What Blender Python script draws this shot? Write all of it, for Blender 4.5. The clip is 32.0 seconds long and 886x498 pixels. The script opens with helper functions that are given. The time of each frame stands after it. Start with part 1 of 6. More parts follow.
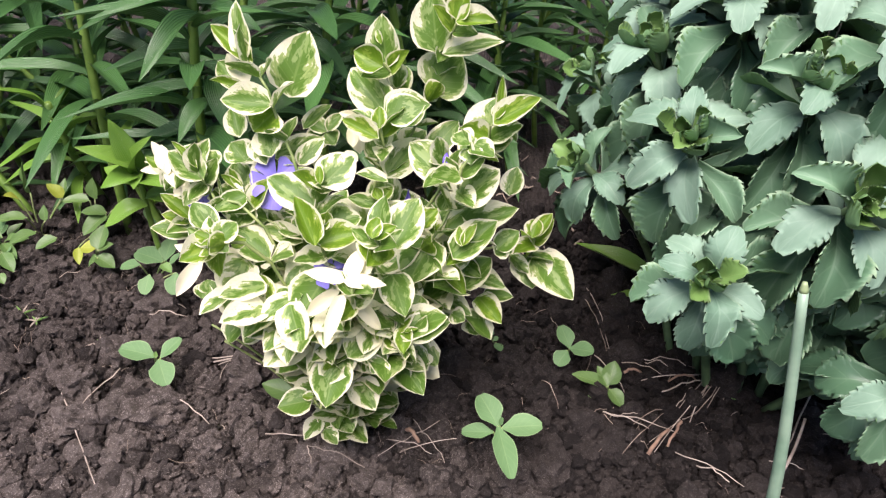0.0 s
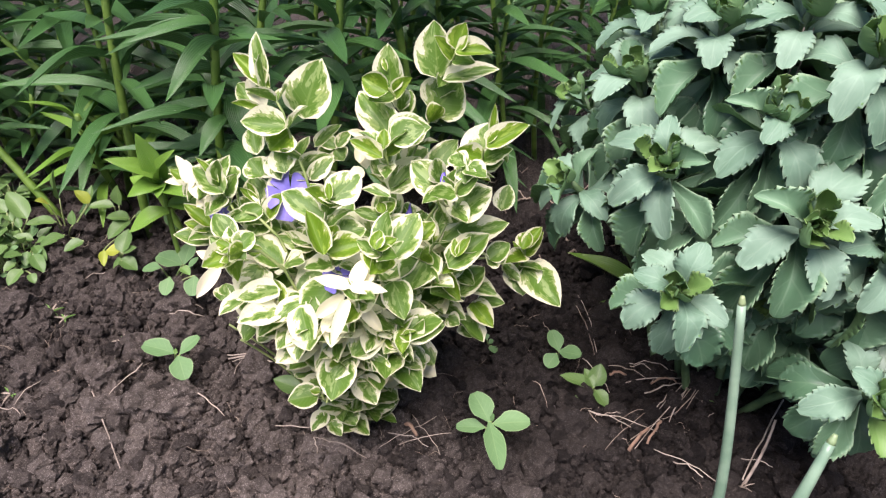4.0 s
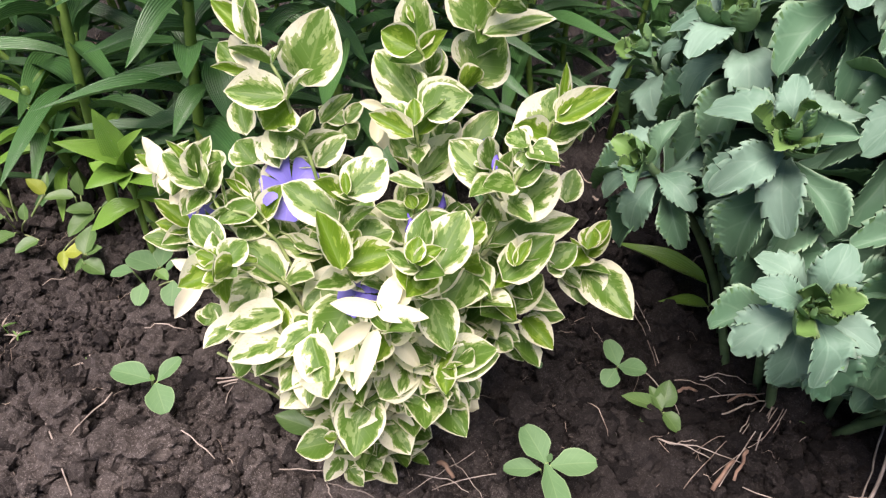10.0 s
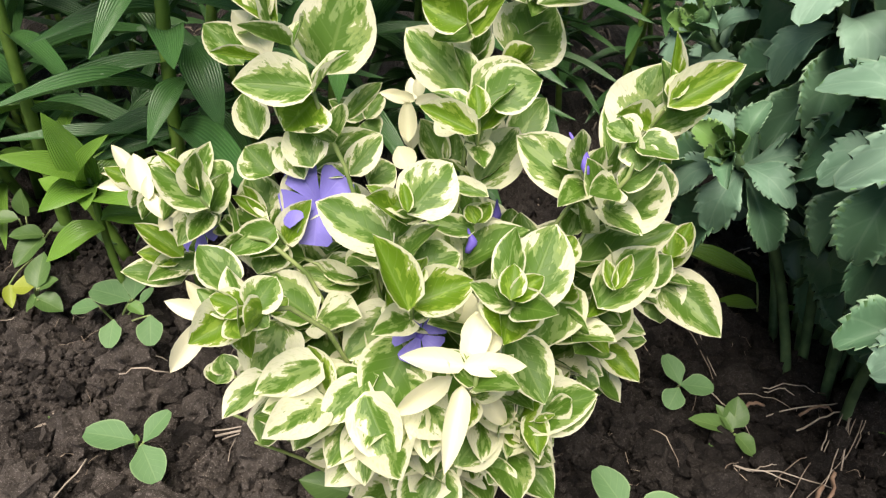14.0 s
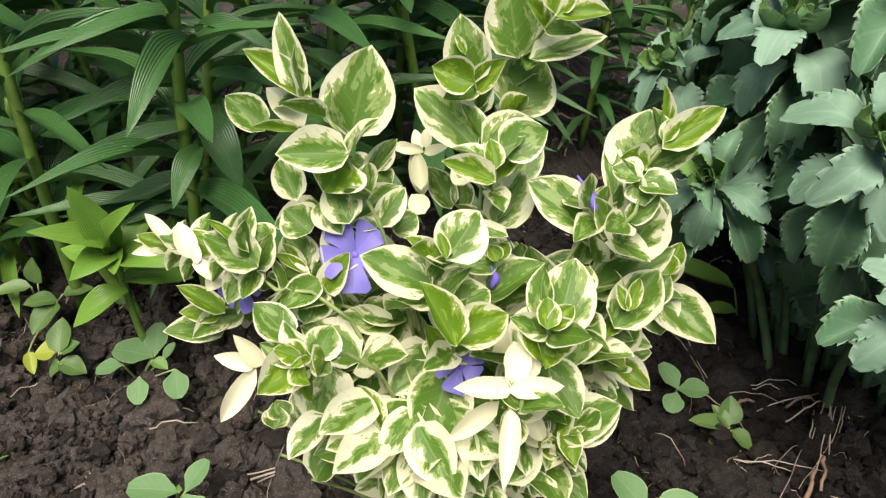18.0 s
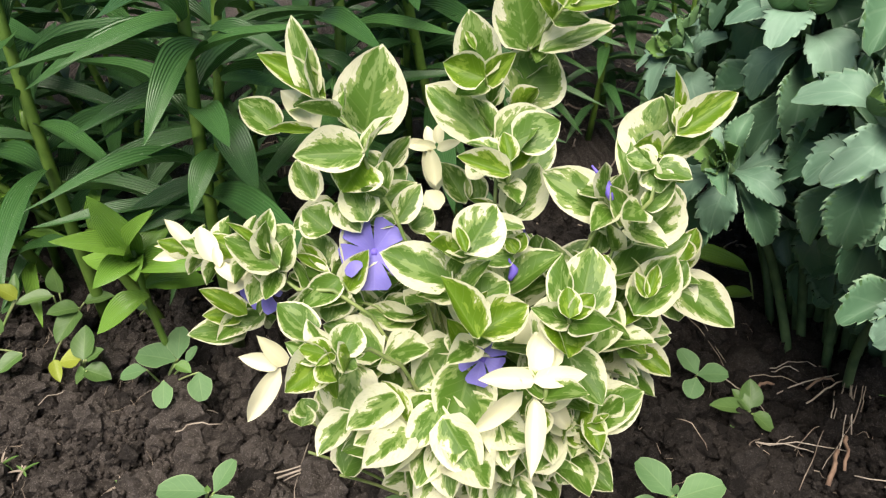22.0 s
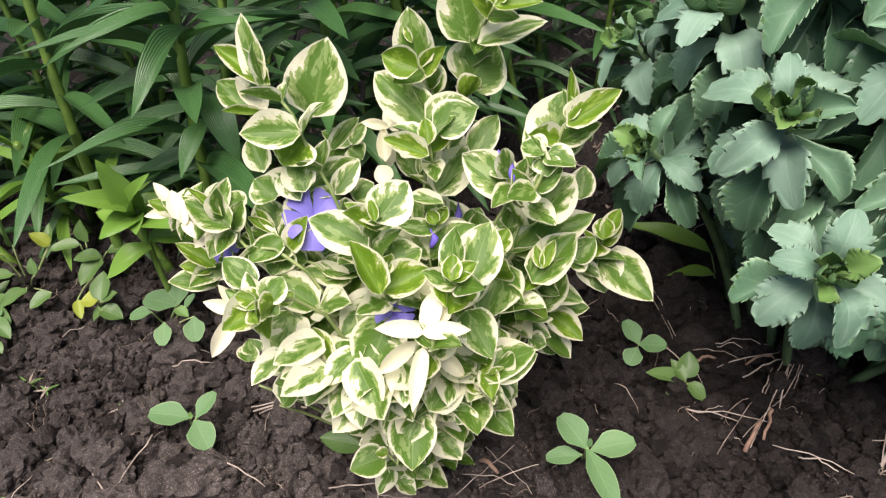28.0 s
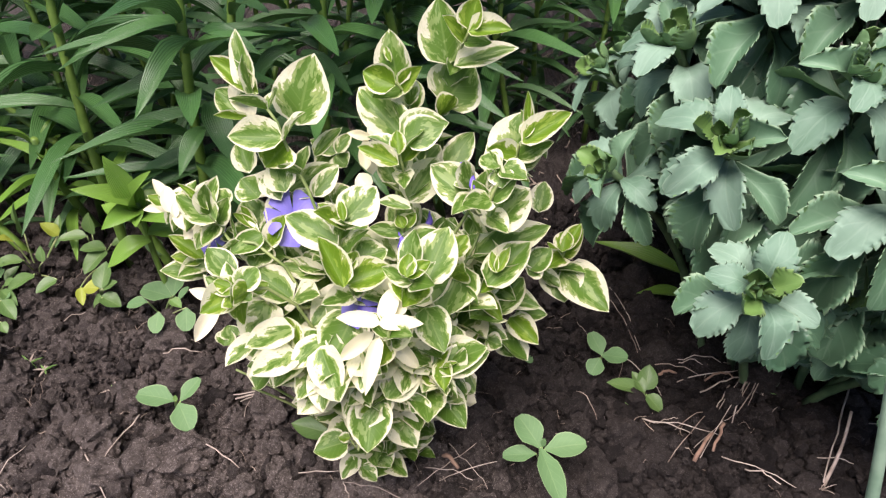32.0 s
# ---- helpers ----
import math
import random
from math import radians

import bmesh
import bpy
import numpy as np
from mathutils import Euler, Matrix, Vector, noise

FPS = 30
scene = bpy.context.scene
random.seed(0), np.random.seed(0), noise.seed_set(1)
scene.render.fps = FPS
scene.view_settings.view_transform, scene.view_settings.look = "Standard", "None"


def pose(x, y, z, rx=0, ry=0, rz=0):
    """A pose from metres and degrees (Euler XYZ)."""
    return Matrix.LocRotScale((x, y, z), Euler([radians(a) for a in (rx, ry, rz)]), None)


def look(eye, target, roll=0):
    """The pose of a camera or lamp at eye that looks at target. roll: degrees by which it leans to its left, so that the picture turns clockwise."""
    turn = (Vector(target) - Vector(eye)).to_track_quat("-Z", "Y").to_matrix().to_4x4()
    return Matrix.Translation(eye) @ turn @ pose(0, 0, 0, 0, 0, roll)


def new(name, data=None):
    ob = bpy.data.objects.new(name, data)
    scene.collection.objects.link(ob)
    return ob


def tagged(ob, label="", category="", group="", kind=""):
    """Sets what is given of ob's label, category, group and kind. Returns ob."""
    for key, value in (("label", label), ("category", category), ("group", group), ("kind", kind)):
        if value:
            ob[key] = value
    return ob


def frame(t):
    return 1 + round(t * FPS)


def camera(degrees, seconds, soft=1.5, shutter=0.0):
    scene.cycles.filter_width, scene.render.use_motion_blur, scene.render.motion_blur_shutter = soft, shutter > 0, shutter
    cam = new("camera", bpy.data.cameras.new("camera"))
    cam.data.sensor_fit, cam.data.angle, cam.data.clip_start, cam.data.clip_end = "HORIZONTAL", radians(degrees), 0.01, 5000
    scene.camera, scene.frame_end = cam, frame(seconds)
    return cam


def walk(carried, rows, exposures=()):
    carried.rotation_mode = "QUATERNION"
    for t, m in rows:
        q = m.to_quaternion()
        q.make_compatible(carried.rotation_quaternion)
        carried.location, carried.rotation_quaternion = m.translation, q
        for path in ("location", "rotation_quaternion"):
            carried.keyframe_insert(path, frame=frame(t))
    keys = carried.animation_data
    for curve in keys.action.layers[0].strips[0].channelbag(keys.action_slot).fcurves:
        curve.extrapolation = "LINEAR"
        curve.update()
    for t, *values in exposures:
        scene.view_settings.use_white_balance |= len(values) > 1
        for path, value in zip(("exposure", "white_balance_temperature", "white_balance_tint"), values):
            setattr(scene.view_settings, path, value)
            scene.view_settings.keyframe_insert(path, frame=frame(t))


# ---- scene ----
cam = camera(65.6, 32.0, soft=1.25)
PATH = [
    (0, (0.075, 0.089, 0.556), (0.06, 1.736, -0.578), 2.7),
    (0.5, (0.076, 0.087, 0.561), (0.036, 1.731, -0.576), 2.8),
    (1, (0.074, 0.077, 0.57), (0.037, 1.723, -0.564), 3.6),
    (1.5, (0.08, 0.069, 0.579), (0.022, 1.701, -0.576), 3.0),
    (2, (0.082, 0.066, 0.581), (0.027, 1.715, -0.55), 3.0),
    (2.5, (0.081, 0.055, 0.589), (0.033, 1.71, -0.533), 3.4),
    (4.5, (0.087, 0.046, 0.595), (0.051, 1.696, -0.535), 2.9),
    (5, (0.089, 0.046, 0.597), (0.051, 1.709, -0.512), 2.7),
    (5.5, (0.091, 0.046, 0.599), (0.069, 1.711, -0.509), 3.0),
    (6, (0.09, 0.049, 0.598), (0.043, 1.712, -0.511), 2.0),
    (6.5, (0.09, 0.05, 0.6), (0.023, 1.723, -0.495), 1.9),
    (7, (0.087, 0.053, 0.602), (0.03, 1.715, -0.509), 2.1),
    (7.5, (0.086, 0.054, 0.598), (0.036, 1.703, -0.533), 1.8),
    (8, (0.081, 0.058, 0.593), (-0.011, 1.707, -0.535), 0.5),
    (8.5, (0.075, 0.072, 0.581), (-0.016, 1.741, -0.517), 0.4),
    (9, (0.074, 0.089, 0.581), (-0.041, 1.744, -0.535), 0.2),
    (9.5, (0.066, 0.133, 0.558), (0.039, 1.771, -0.589), 2.4),
    (10, (0.037, 0.178, 0.531), (0.039, 1.781, -0.666), 2.8),
    (10.5, (0.022, 0.22, 0.504), (0.077, 1.792, -0.731), 4.2),
    (10.7, (0.015, 0.249, 0.496), (0.118, 1.816, -0.742), 2.7),
    (11, (0.005, 0.239, 0.494), (0.033, 1.773, -0.79), 2.2),
    (11.5, (0.004, 0.257, 0.479), (0.072, 1.769, -0.828), 2.0),
    (12, (-0.002, 0.266, 0.475), (0.084, 1.786, -0.822), 1.8),
    (12.5, (-0.01, 0.274, 0.47), (0.102, 1.796, -0.822), 2.3),
    (13, (-0.01, 0.278, 0.47), (0.13, 1.817, -0.799), 3.0),
    (13.5, (-0.022, 0.272, 0.478), (0.123, 1.841, -0.754), 3.3),
    (14, (-0.035, 0.268, 0.485), (0.125, 1.852, -0.725), 3.3),
    (14.5, (-0.046, 0.264, 0.488), (0.117, 1.855, -0.713), 2.8),
    (15, (-0.054, 0.263, 0.496), (0.149, 1.853, -0.699), 3.1),
    (15.5, (-0.06, 0.255, 0.499), (0.177, 1.872, -0.655), 2.4),
    (17.5, (-0.072, 0.247, 0.516), (0.182, 1.856, -0.645), 0.5),
    (18, (-0.079, 0.245, 0.517), (0.198, 1.857, -0.635), 1.0),
    (18.5, (-0.089, 0.25, 0.511), (0.19, 1.848, -0.658), 0.7),
    (19, (-0.093, 0.253, 0.509), (0.188, 1.853, -0.657), 0.3),
    (19.5, (-0.1, 0.252, 0.504), (0.187, 1.851, -0.663), 0.6),
    (20, (-0.097, 0.253, 0.508), (0.192, 1.853, -0.657), 0.1),
    (20.5, (-0.091, 0.251, 0.509), (0.188, 1.854, -0.654), -0.7),
    (21, (-0.089, 0.249, 0.512), (0.181, 1.857, -0.647), -1.1),
    (21.5, (-0.085, 0.244, 0.519), (0.17, 1.858, -0.634), -1.8),
    (22, (-0.085, 0.242, 0.519), (0.164, 1.851, -0.643), -1.7),
    (22.5, (-0.079, 0.241, 0.525), (0.168, 1.858, -0.626), -1.9),
    (23, (-0.07, 0.24, 0.527), (0.177, 1.854, -0.627), -2.1),
    (23.5, (-0.063, 0.233, 0.53), (0.192, 1.858, -0.608), -1.9),
    (24, (-0.057, 0.229, 0.532), (0.201, 1.848, -0.613), -1.7),
    (24.5, (-0.055, 0.229, 0.527), (0.197, 1.838, -0.635), -1.7),
    (25, (-0.053, 0.23, 0.537), (0.19, 1.851, -0.608), -1.7),
    (25.5, (-0.057, 0.222, 0.539), (0.171, 1.791, -0.68), -2.0),
    (27.5, (-0.005, 0.177, 0.555), (0.021, 1.755, -0.672), -3.4),
    (28, (0.004, 0.178, 0.555), (0.064, 1.755, -0.674), -3.1),
    (28.5, (0.014, 0.175, 0.56), (0.051, 1.748, -0.675), -4.3),
    (29, (0.023, 0.173, 0.557), (0.075, 1.75, -0.672), -3.7),
    (29.5, (0.022, 0.162, 0.562), (0.051, 1.74, -0.668), -3.0),
    (30, (0.027, 0.153, 0.57), (0.046, 1.761, -0.619), -3.0),
    (30.5, (0.036, 0.152, 0.571), (0.064, 1.763, -0.615), -2.7),
    (31, (0.037, 0.144, 0.567), (-0.002, 1.734, -0.645), -3.3),
    (31.5, (0.039, 0.138, 0.568), (0.007, 1.754, -0.61), -2.4),
    (32, (0.041, 0.134, 0.57), (0.06, 1.747, -0.612), -1.1),
]
EXPOSURES = [(0, 1.16, 6450, 29), (8, 1.15, 6450, 29), (10.5, 1.0, 6600, 29), (12, 0.86, 6900, 21), (14, 0.83, 6950, 15), (25, 0.88, 6750, 14), (29, 0.95, 6550, 27), (32, 1.02, 6500, 29)]
walk(cam, [(t, look(eye, target, roll)) for t, eye, target, roll in PATH], EXPOSURES)

# ---- world and light ----
world = bpy.data.worlds.new("sky")
scene.world = world
world.use_nodes = True
wn = world.node_tree.nodes
sky = wn.new("ShaderNodeTexSky")
sky.sky_type = "NISHITA"
sky.sun_disc = False
sky.sun_elevation, sky.sun_rotation = radians(67), radians(200)
world.node_tree.links.new(sky.outputs[0], wn["Background"].inputs[0])
wn["Background"].inputs[1].default_value = 0.068
sun = new("sun", bpy.data.lights.new("sun", "SUN"))
sun.data.energy, sun.data.angle, sun.data.color = 4.8, radians(44), (1.0, 0.95, 0.89)
sun.matrix_world = look((-0.20, 0.05, 1.38), (0, 0.6, 0))

# ---- materials ----


def nodes(name):
    m = bpy.data.materials.new(name)
    m.use_nodes = True
    t = m.node_tree
    return m, t.nodes, t.links, t.nodes["Principled BSDF"]


def math_node(n, l, op, a, b=0.5, clamp=False):
    k = n.new("ShaderNodeMath")
    k.operation, k.use_clamp = op, clamp
    for i, v in enumerate((a, b)):
        if isinstance(v, (int, float)):
            k.inputs[i].default_value = v
        else:
            l.new(v, k.inputs[i])
    return k.outputs[0]


def mix_node(n, l, fac, a, b):
    k = n.new("ShaderNodeMix")
    k.data_type = "RGBA"
    for s, v in ((k.inputs[0], fac), (k.inputs[6], a), (k.inputs[7], b)):
        if isinstance(v, (int, float)):
            s.default_value = v
        elif isinstance(v, tuple):
            s.default_value = (*v, 1)
        else:
            l.new(v, s)
    return k.outputs[2]


def ramp_node(n, l, fac, lo, hi):
    k = n.new("ShaderNodeMapRange")
    k.interpolation_type = "SMOOTHSTEP"
    l.new(fac, k.inputs[0])
    k.inputs[1].default_value, k.inputs[2].default_value = lo, hi
    return k.outputs[0]


def noise_node(n, l, vec, scale, detail=3.0, rough=0.55):
    k = n.new("ShaderNodeTexNoise")
    k.inputs["Scale"].default_value, k.inputs["Detail"].default_value, k.inputs["Roughness"].default_value = scale, detail, rough
    if vec is not None:
        l.new(vec, k.inputs["Vector"])
    return k.outputs[0]


def leaf_coords(n, l):
    """u across (0 at the midrib, 1 at the edge), v along, a signed u, and a shifted vector for noise."""
    uv = n.new("ShaderNodeUVMap")
    sep = n.new("ShaderNodeSeparateXYZ")
    l.new(uv.outputs[0], sep.inputs[0])
    su = math_node(n, l, "SUBTRACT", math_node(n, l, "MULTIPLY", sep.outputs[0], 2.0), 1.0)
    u = math_node(n, l, "ABSOLUTE", su, 0)
    info = n.new("ShaderNodeObjectInfo")
    shift = math_node(n, l, "MULTIPLY", info.outputs["Random"], 53.0)
    comb = n.new("ShaderNodeCombineXYZ")
    l.new(su, comb.inputs[0]), l.new(sep.outputs[1], comb.inputs[1]), l.new(shift, comb.inputs[2])
    return u, sep.outputs[1], su, comb.outputs[0], info.outputs["Random"]


def thin(n, l, bsdf, colour, share, bump=None, bump_strength=0.3, distance=0.0006):
    """Lets part of the light through a leaf."""
    tr = n.new("ShaderNodeBsdfTranslucent")
    mix = n.new("ShaderNodeMixShader")
    mix.inputs[0].default_value = share
    if isinstance(colour, tuple):
        tr.inputs[0].default_value = (*colour, 1)
    else:
        l.new(colour, tr.inputs[0])
    if bump is not None:
        b = n.new("ShaderNodeBump")
        b.inputs["Strength"].default_value, b.inputs["Distance"].default_value = bump_strength, distance
        l.new(bump, b.inputs["Height"])
        l.new(b.outputs[0], bsdf.inputs["Normal"])
    l.new(bsdf.outputs[0], mix.inputs[1]), l.new(tr.outputs[0], mix.inputs[2])
    l.new(mix.outputs[0], n["Material Output"].inputs[0])


def veins(n, l, u, v, slant, count):
    """Side veins that run from the midrib towards the tip, 1 on a vein."""
    s = math_node(n, l, "SUBTRACT", v, math_node(n, l, "MULTIPLY", u, slant))
    w = math_node(n, l, "SINE", math_node(n, l, "MULTIPLY", s, count * 6.2832), 0)
    side = ramp_node(n, l, w, 0.86, 1.0)
    rib = math_node(n, l, "SUBTRACT", 1.0, ramp_node(n, l, u, 0.02, 0.07))
    return math_node(n, l, "MAXIMUM", math_node(n, l, "MULTIPLY", side, 0.5), rib)


def variegated(name, lo, young):
    """Green leaf with grey-green flecks and an uneven cream margin. lo: how far out the cream starts."""
    m, n, l, p = nodes(name)
    u, v, su, vec, rnd = leaf_coords(n, l)
    tipd = math_node(n, l, "POWER", math_node(n, l, "ABSOLUTE", math_node(n, l, "SUBTRACT", math_node(n, l, "MULTIPLY", v, 2.0), 1.0), 0), 6.0)
    edge = math_node(n, l, "MAXIMUM", u, tipd)
    along = math_node(n, l, "MULTIPLY", math_node(n, l, "SUBTRACT", v, math_node(n, l, "MULTIPLY", u, 0.4)), 2.4)
    streak = n.new("ShaderNodeCombineXYZ")
    l.new(math_node(n, l, "MULTIPLY", su, 1.1), streak.inputs[0]), l.new(along, streak.inputs[1])
    l.new(math_node(n, l, "MULTIPLY", rnd, 71.0), streak.inputs[2])
    big = noise_node(n, l, streak.outputs[0], 1.5, 1.5)
    fine = noise_node(n, l, streak.outputs[0], 6.5, 3.0, 0.65)
    other = noise_node(n, l, vec, 2.4, 3.0, 0.6)
    e = math_node(n, l, "ADD", edge, math_node(n, l, "MULTIPLY", math_node(n, l, "SUBTRACT", big, 0.5), 1.5))
    e = math_node(n, l, "ADD", e, math_node(n, l, "MULTIPLY", math_node(n, l, "SUBTRACT", fine, 0.5), 0.72))
    e = math_node(n, l, "ADD", e, math_node(n, l, "MULTIPLY", math_node(n, l, "SUBTRACT", rnd, 0.5), 0.3))
    margin = ramp_node(n, l, math_node(n, l, "ADD", edge, math_node(n, l, "MULTIPLY", math_node(n, l, "SUBTRACT", fine, 0.5), 0.22)), 0.84, 0.89)
    cream = math_node(n, l, "MAXIMUM", ramp_node(n, l, e, lo, lo + 0.04), margin)
    pale = math_node(n, l, "MAXIMUM", ramp_node(n, l, e, lo - 0.22, lo - 0.17), ramp_node(n, l, other, 0.55, 0.6))
    if young:
        deep, light = (0.12, 0.235, 0.012), (0.25, 0.38, 0.045)
    else:
        deep, light = (0.090, 0.195, 0.022), (0.260, 0.375, 0.115)
    green = mix_node(n, l, math_node(n, l, "MULTIPLY", pale, 0.75), deep, light)
    green = mix_node(n, l, math_node(n, l, "MULTIPLY", veins(n, l, u, v, 0.35, 7), 0.25), green, (0.3, 0.42, 0.12))
    cr = mix_node(n, l, other, (0.79, 0.78, 0.51), (0.84, 0.835, 0.65))
    mid = math_node(n, l, "MULTIPLY", ramp_node(n, l, e, lo - 0.16, lo - 0.06), 0.6)
    green = mix_node(n, l, mid, green, (0.36, 0.46, 0.14) if not young else (0.34, 0.45, 0.08))
    cr = mix_node(n, l, math_node(n, l, "MULTIPLY", ramp_node(n, l, fine, 0.5, 0.62), 0.35), cr, (0.56, 0.62, 0.3))
    col = mix_node(n, l, cream, green, cr)
    l.new(col, p.inputs["Base Color"])
    p.inputs["Roughness"].default_value = 0.45
    p.inputs["Specular IOR Level"].default_value = 0.35
    h = math_node(n, l, "ADD", math_node(n, l, "MULTIPLY", veins(n, l, u, v, 0.35, 7), -0.6), math_node(n, l, "MULTIPLY", other, 0.8))
    thin(n, l, p, col, 0.44, h, 0.45)
    return m


def plain_leaf(name, deep, light, vein, rough=0.45, share=0.2, spec=0.4, slant=0.35, count=6, vein_amount=0.3, speck=0.0, tip=None, rim=None):
    m, n, l, p = nodes(name)
    u, v, su, vec, rnd = leaf_coords(n, l)
    big = noise_node(n, l, vec, 1.8, 3.0)
    f = math_node(n, l, "ADD", math_node(n, l, "MULTIPLY", big, 0.7), math_node(n, l, "MULTIPLY", rnd, 0.35), True)
    col = mix_node(n, l, f, deep, light)
    vn = veins(n, l, u, v, slant, count)
    col = mix_node(n, l, math_node(n, l, "MULTIPLY", vn, vein_amount), col, vein)
    if rim:
        col = mix_node(n, l, math_node(n, l, "MULTIPLY", ramp_node(n, l, u, 0.88, 0.98), 0.4), col, rim)
    if tip:
        col = mix_node(n, l, ramp_node(n, l, v, 0.75, 1.05), col, tip)
    if speck:
        dots = ramp_node(n, l, noise_node(n, l, vec, 16.0, 1.0), 0.71, 0.76)
        col = mix_node(n, l, math_node(n, l, "MULTIPLY", dots, speck), col, (0.55, 0.55, 0.48))
    l.new(col, p.inputs["Base Color"])
    p.inputs["Roughness"].default_value = rough
    p.inputs["Specular IOR Level"].default_value = spec
    h = math_node(n, l, "ADD", math_node(n, l, "MULTIPLY", vn, -0.5), math_node(n, l, "MULTIPLY", big, 0.6))
    thin(n, l, p, col, share, h, 0.4)
    return m


def lily_leaf_material(name, deep, light):
    """Lengthwise ribbed leaf with a soft sheen."""
    m, n, l, p = nodes(name)
    u, v, su, vec, rnd = leaf_coords(n, l)
    rib = math_node(n, l, "SINE", math_node(n, l, "MULTIPLY", u, 44.0), 0)
    big = noise_node(n, l, vec, 1.5, 3.0)
    f = math_node(n, l, "ADD", math_node(n, l, "MULTIPLY", big, 0.6), math_node(n, l, "MULTIPLY", rnd, 0.5), True)
    col = mix_node(n, l, f, deep, light)
    col = mix_node(n, l, math_node(n, l, "MULTIPLY", ramp_node(n, l, rib, 0.3, 1.0), 0.3), col, (0.13, 0.25, 0.09))
    dots = ramp_node(n, l, noise_node(n, l, vec, 24.0, 1.0), 0.735, 0.77)
    col = mix_node(n, l, math_node(n, l, "MULTIPLY", dots, 0.6), col, (0.45, 0.48, 0.4))
    l.new(col, p.inputs["Base Color"])
    p.inputs["Roughness"].default_value = 0.33
    p.inputs["Specular IOR Level"].default_value = 0.42
    thin(n, l, p, col, 0.16, math_node(n, l, "ADD", rib, big), 0.45, 0.0005)
    return m


def stem_material(name, lo, hi, rough=0.5):
    m, n, l, p = nodes(name)
    tc = n.new("ShaderNodeTexCoord")
    f = noise_node(n, l, tc.outputs["Object"], 60.0, 3.0)
    l.new(mix_node(n, l, ramp_node(n, l, f, 0.3, 0.7), lo, hi), p.inputs["Base Color"])
    p.inputs["Roughness"].default_value = rough
    return m


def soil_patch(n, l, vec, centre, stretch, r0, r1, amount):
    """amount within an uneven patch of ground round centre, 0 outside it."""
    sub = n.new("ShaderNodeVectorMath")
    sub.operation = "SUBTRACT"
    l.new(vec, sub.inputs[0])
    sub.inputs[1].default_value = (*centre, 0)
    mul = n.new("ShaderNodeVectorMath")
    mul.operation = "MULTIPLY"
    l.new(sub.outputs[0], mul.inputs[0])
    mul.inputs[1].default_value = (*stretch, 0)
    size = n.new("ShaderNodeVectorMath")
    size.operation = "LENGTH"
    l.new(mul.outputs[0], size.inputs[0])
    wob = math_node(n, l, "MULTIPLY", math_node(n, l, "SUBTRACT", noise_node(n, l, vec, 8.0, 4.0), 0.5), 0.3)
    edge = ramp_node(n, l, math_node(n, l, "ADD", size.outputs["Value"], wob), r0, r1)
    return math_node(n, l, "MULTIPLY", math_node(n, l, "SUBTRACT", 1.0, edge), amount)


def soil_material(name):
    m, n, l, p = nodes(name)
    geo = n.new("ShaderNodeNewGeometry")
    vec = geo.outputs["Position"]
    a = noise_node(n, l, vec, 9.0, 5.0)
    b = noise_node(n, l, vec, 150.0, 6.0, 0.72)
    c = noise_node(n, l, vec, 620.0, 4.0, 0.7)
    col = mix_node(n, l, ramp_node(n, l, a, 0.3, 0.7), (0.038, 0.032, 0.026), (0.074, 0.063, 0.053))
    col = mix_node(n, l, math_node(n, l, "MULTIPLY", ramp_node(n, l, b, 0.42, 0.72), 0.6), col, (0.150, 0.130, 0.112))
    col = mix_node(n, l, math_node(n, l, "MULTIPLY", ramp_node(n, l, c, 0.54, 0.66), 0.55), col, (0.29, 0.255, 0.225))
    vary = math_node(n, l, "ADD", math_node(n, l, "MULTIPLY", geo.outputs["Random Per Island"], 0.95), 0.34)
    # Shade beside the stonecrop, put into the soil colour as a darker patch.
    painted_shade = soil_patch(n, l, vec, (0.55, 0.72), (1.0, 1.0), 0.41, 0.59, 0.58)
    # Paler soil colour in a patch at the front of the bed.
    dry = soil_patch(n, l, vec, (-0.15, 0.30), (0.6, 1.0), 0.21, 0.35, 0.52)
    vary = math_node(n, l, "MULTIPLY", vary, math_node(n, l, "SUBTRACT", 1.0, painted_shade))
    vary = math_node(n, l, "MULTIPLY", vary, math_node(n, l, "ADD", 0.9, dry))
    scale = n.new("ShaderNodeVectorMath")
    scale.operation = "SCALE"
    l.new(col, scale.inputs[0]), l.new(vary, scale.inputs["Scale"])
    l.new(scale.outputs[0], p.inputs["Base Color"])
    p.inputs["Roughness"].default_value = 0.95
    p.inputs["Specular IOR Level"].default_value = 0.15
    h = math_node(n, l, "ADD", b, math_node(n, l, "MULTIPLY", c, 0.8))
    bmp = n.new("ShaderNodeBump")
    bmp.inputs["Strength"].default_value, bmp.inputs["Distance"].default_value = 1.0, 0.006
    l.new(h, bmp.inputs["Height"])
    l.new(bmp.outputs[0], p.inputs["Normal"])
    return m


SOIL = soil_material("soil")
VINCA = variegated("variegated_leaf", 0.83, False)
VINCA_WIDE = variegated("variegated_leaf_wide_margin", 0.61, False)
VINCA_BLEACHED = variegated("variegated_leaf_bleached", 0.42, False)
VINCA_YOUNG = variegated("variegated_leaf_young", 0.82, True)
CREAM = plain_leaf("cream_leaf", (0.71, 0.69, 0.43), (0.78, 0.76, 0.56), (0.72, 0.69, 0.36), share=0.25, vein_amount=0.2)
VINCA_STEM = stem_material("vinca_stem", (0.10, 0.16, 0.04), (0.24, 0.29, 0.10))
PETAL = plain_leaf("violet_petal", (0.17, 0.145, 0.52), (0.27, 0.24, 0.66), (0.4, 0.36, 0.75), share=0.3, rough=0.6, vein_amount=0.15)
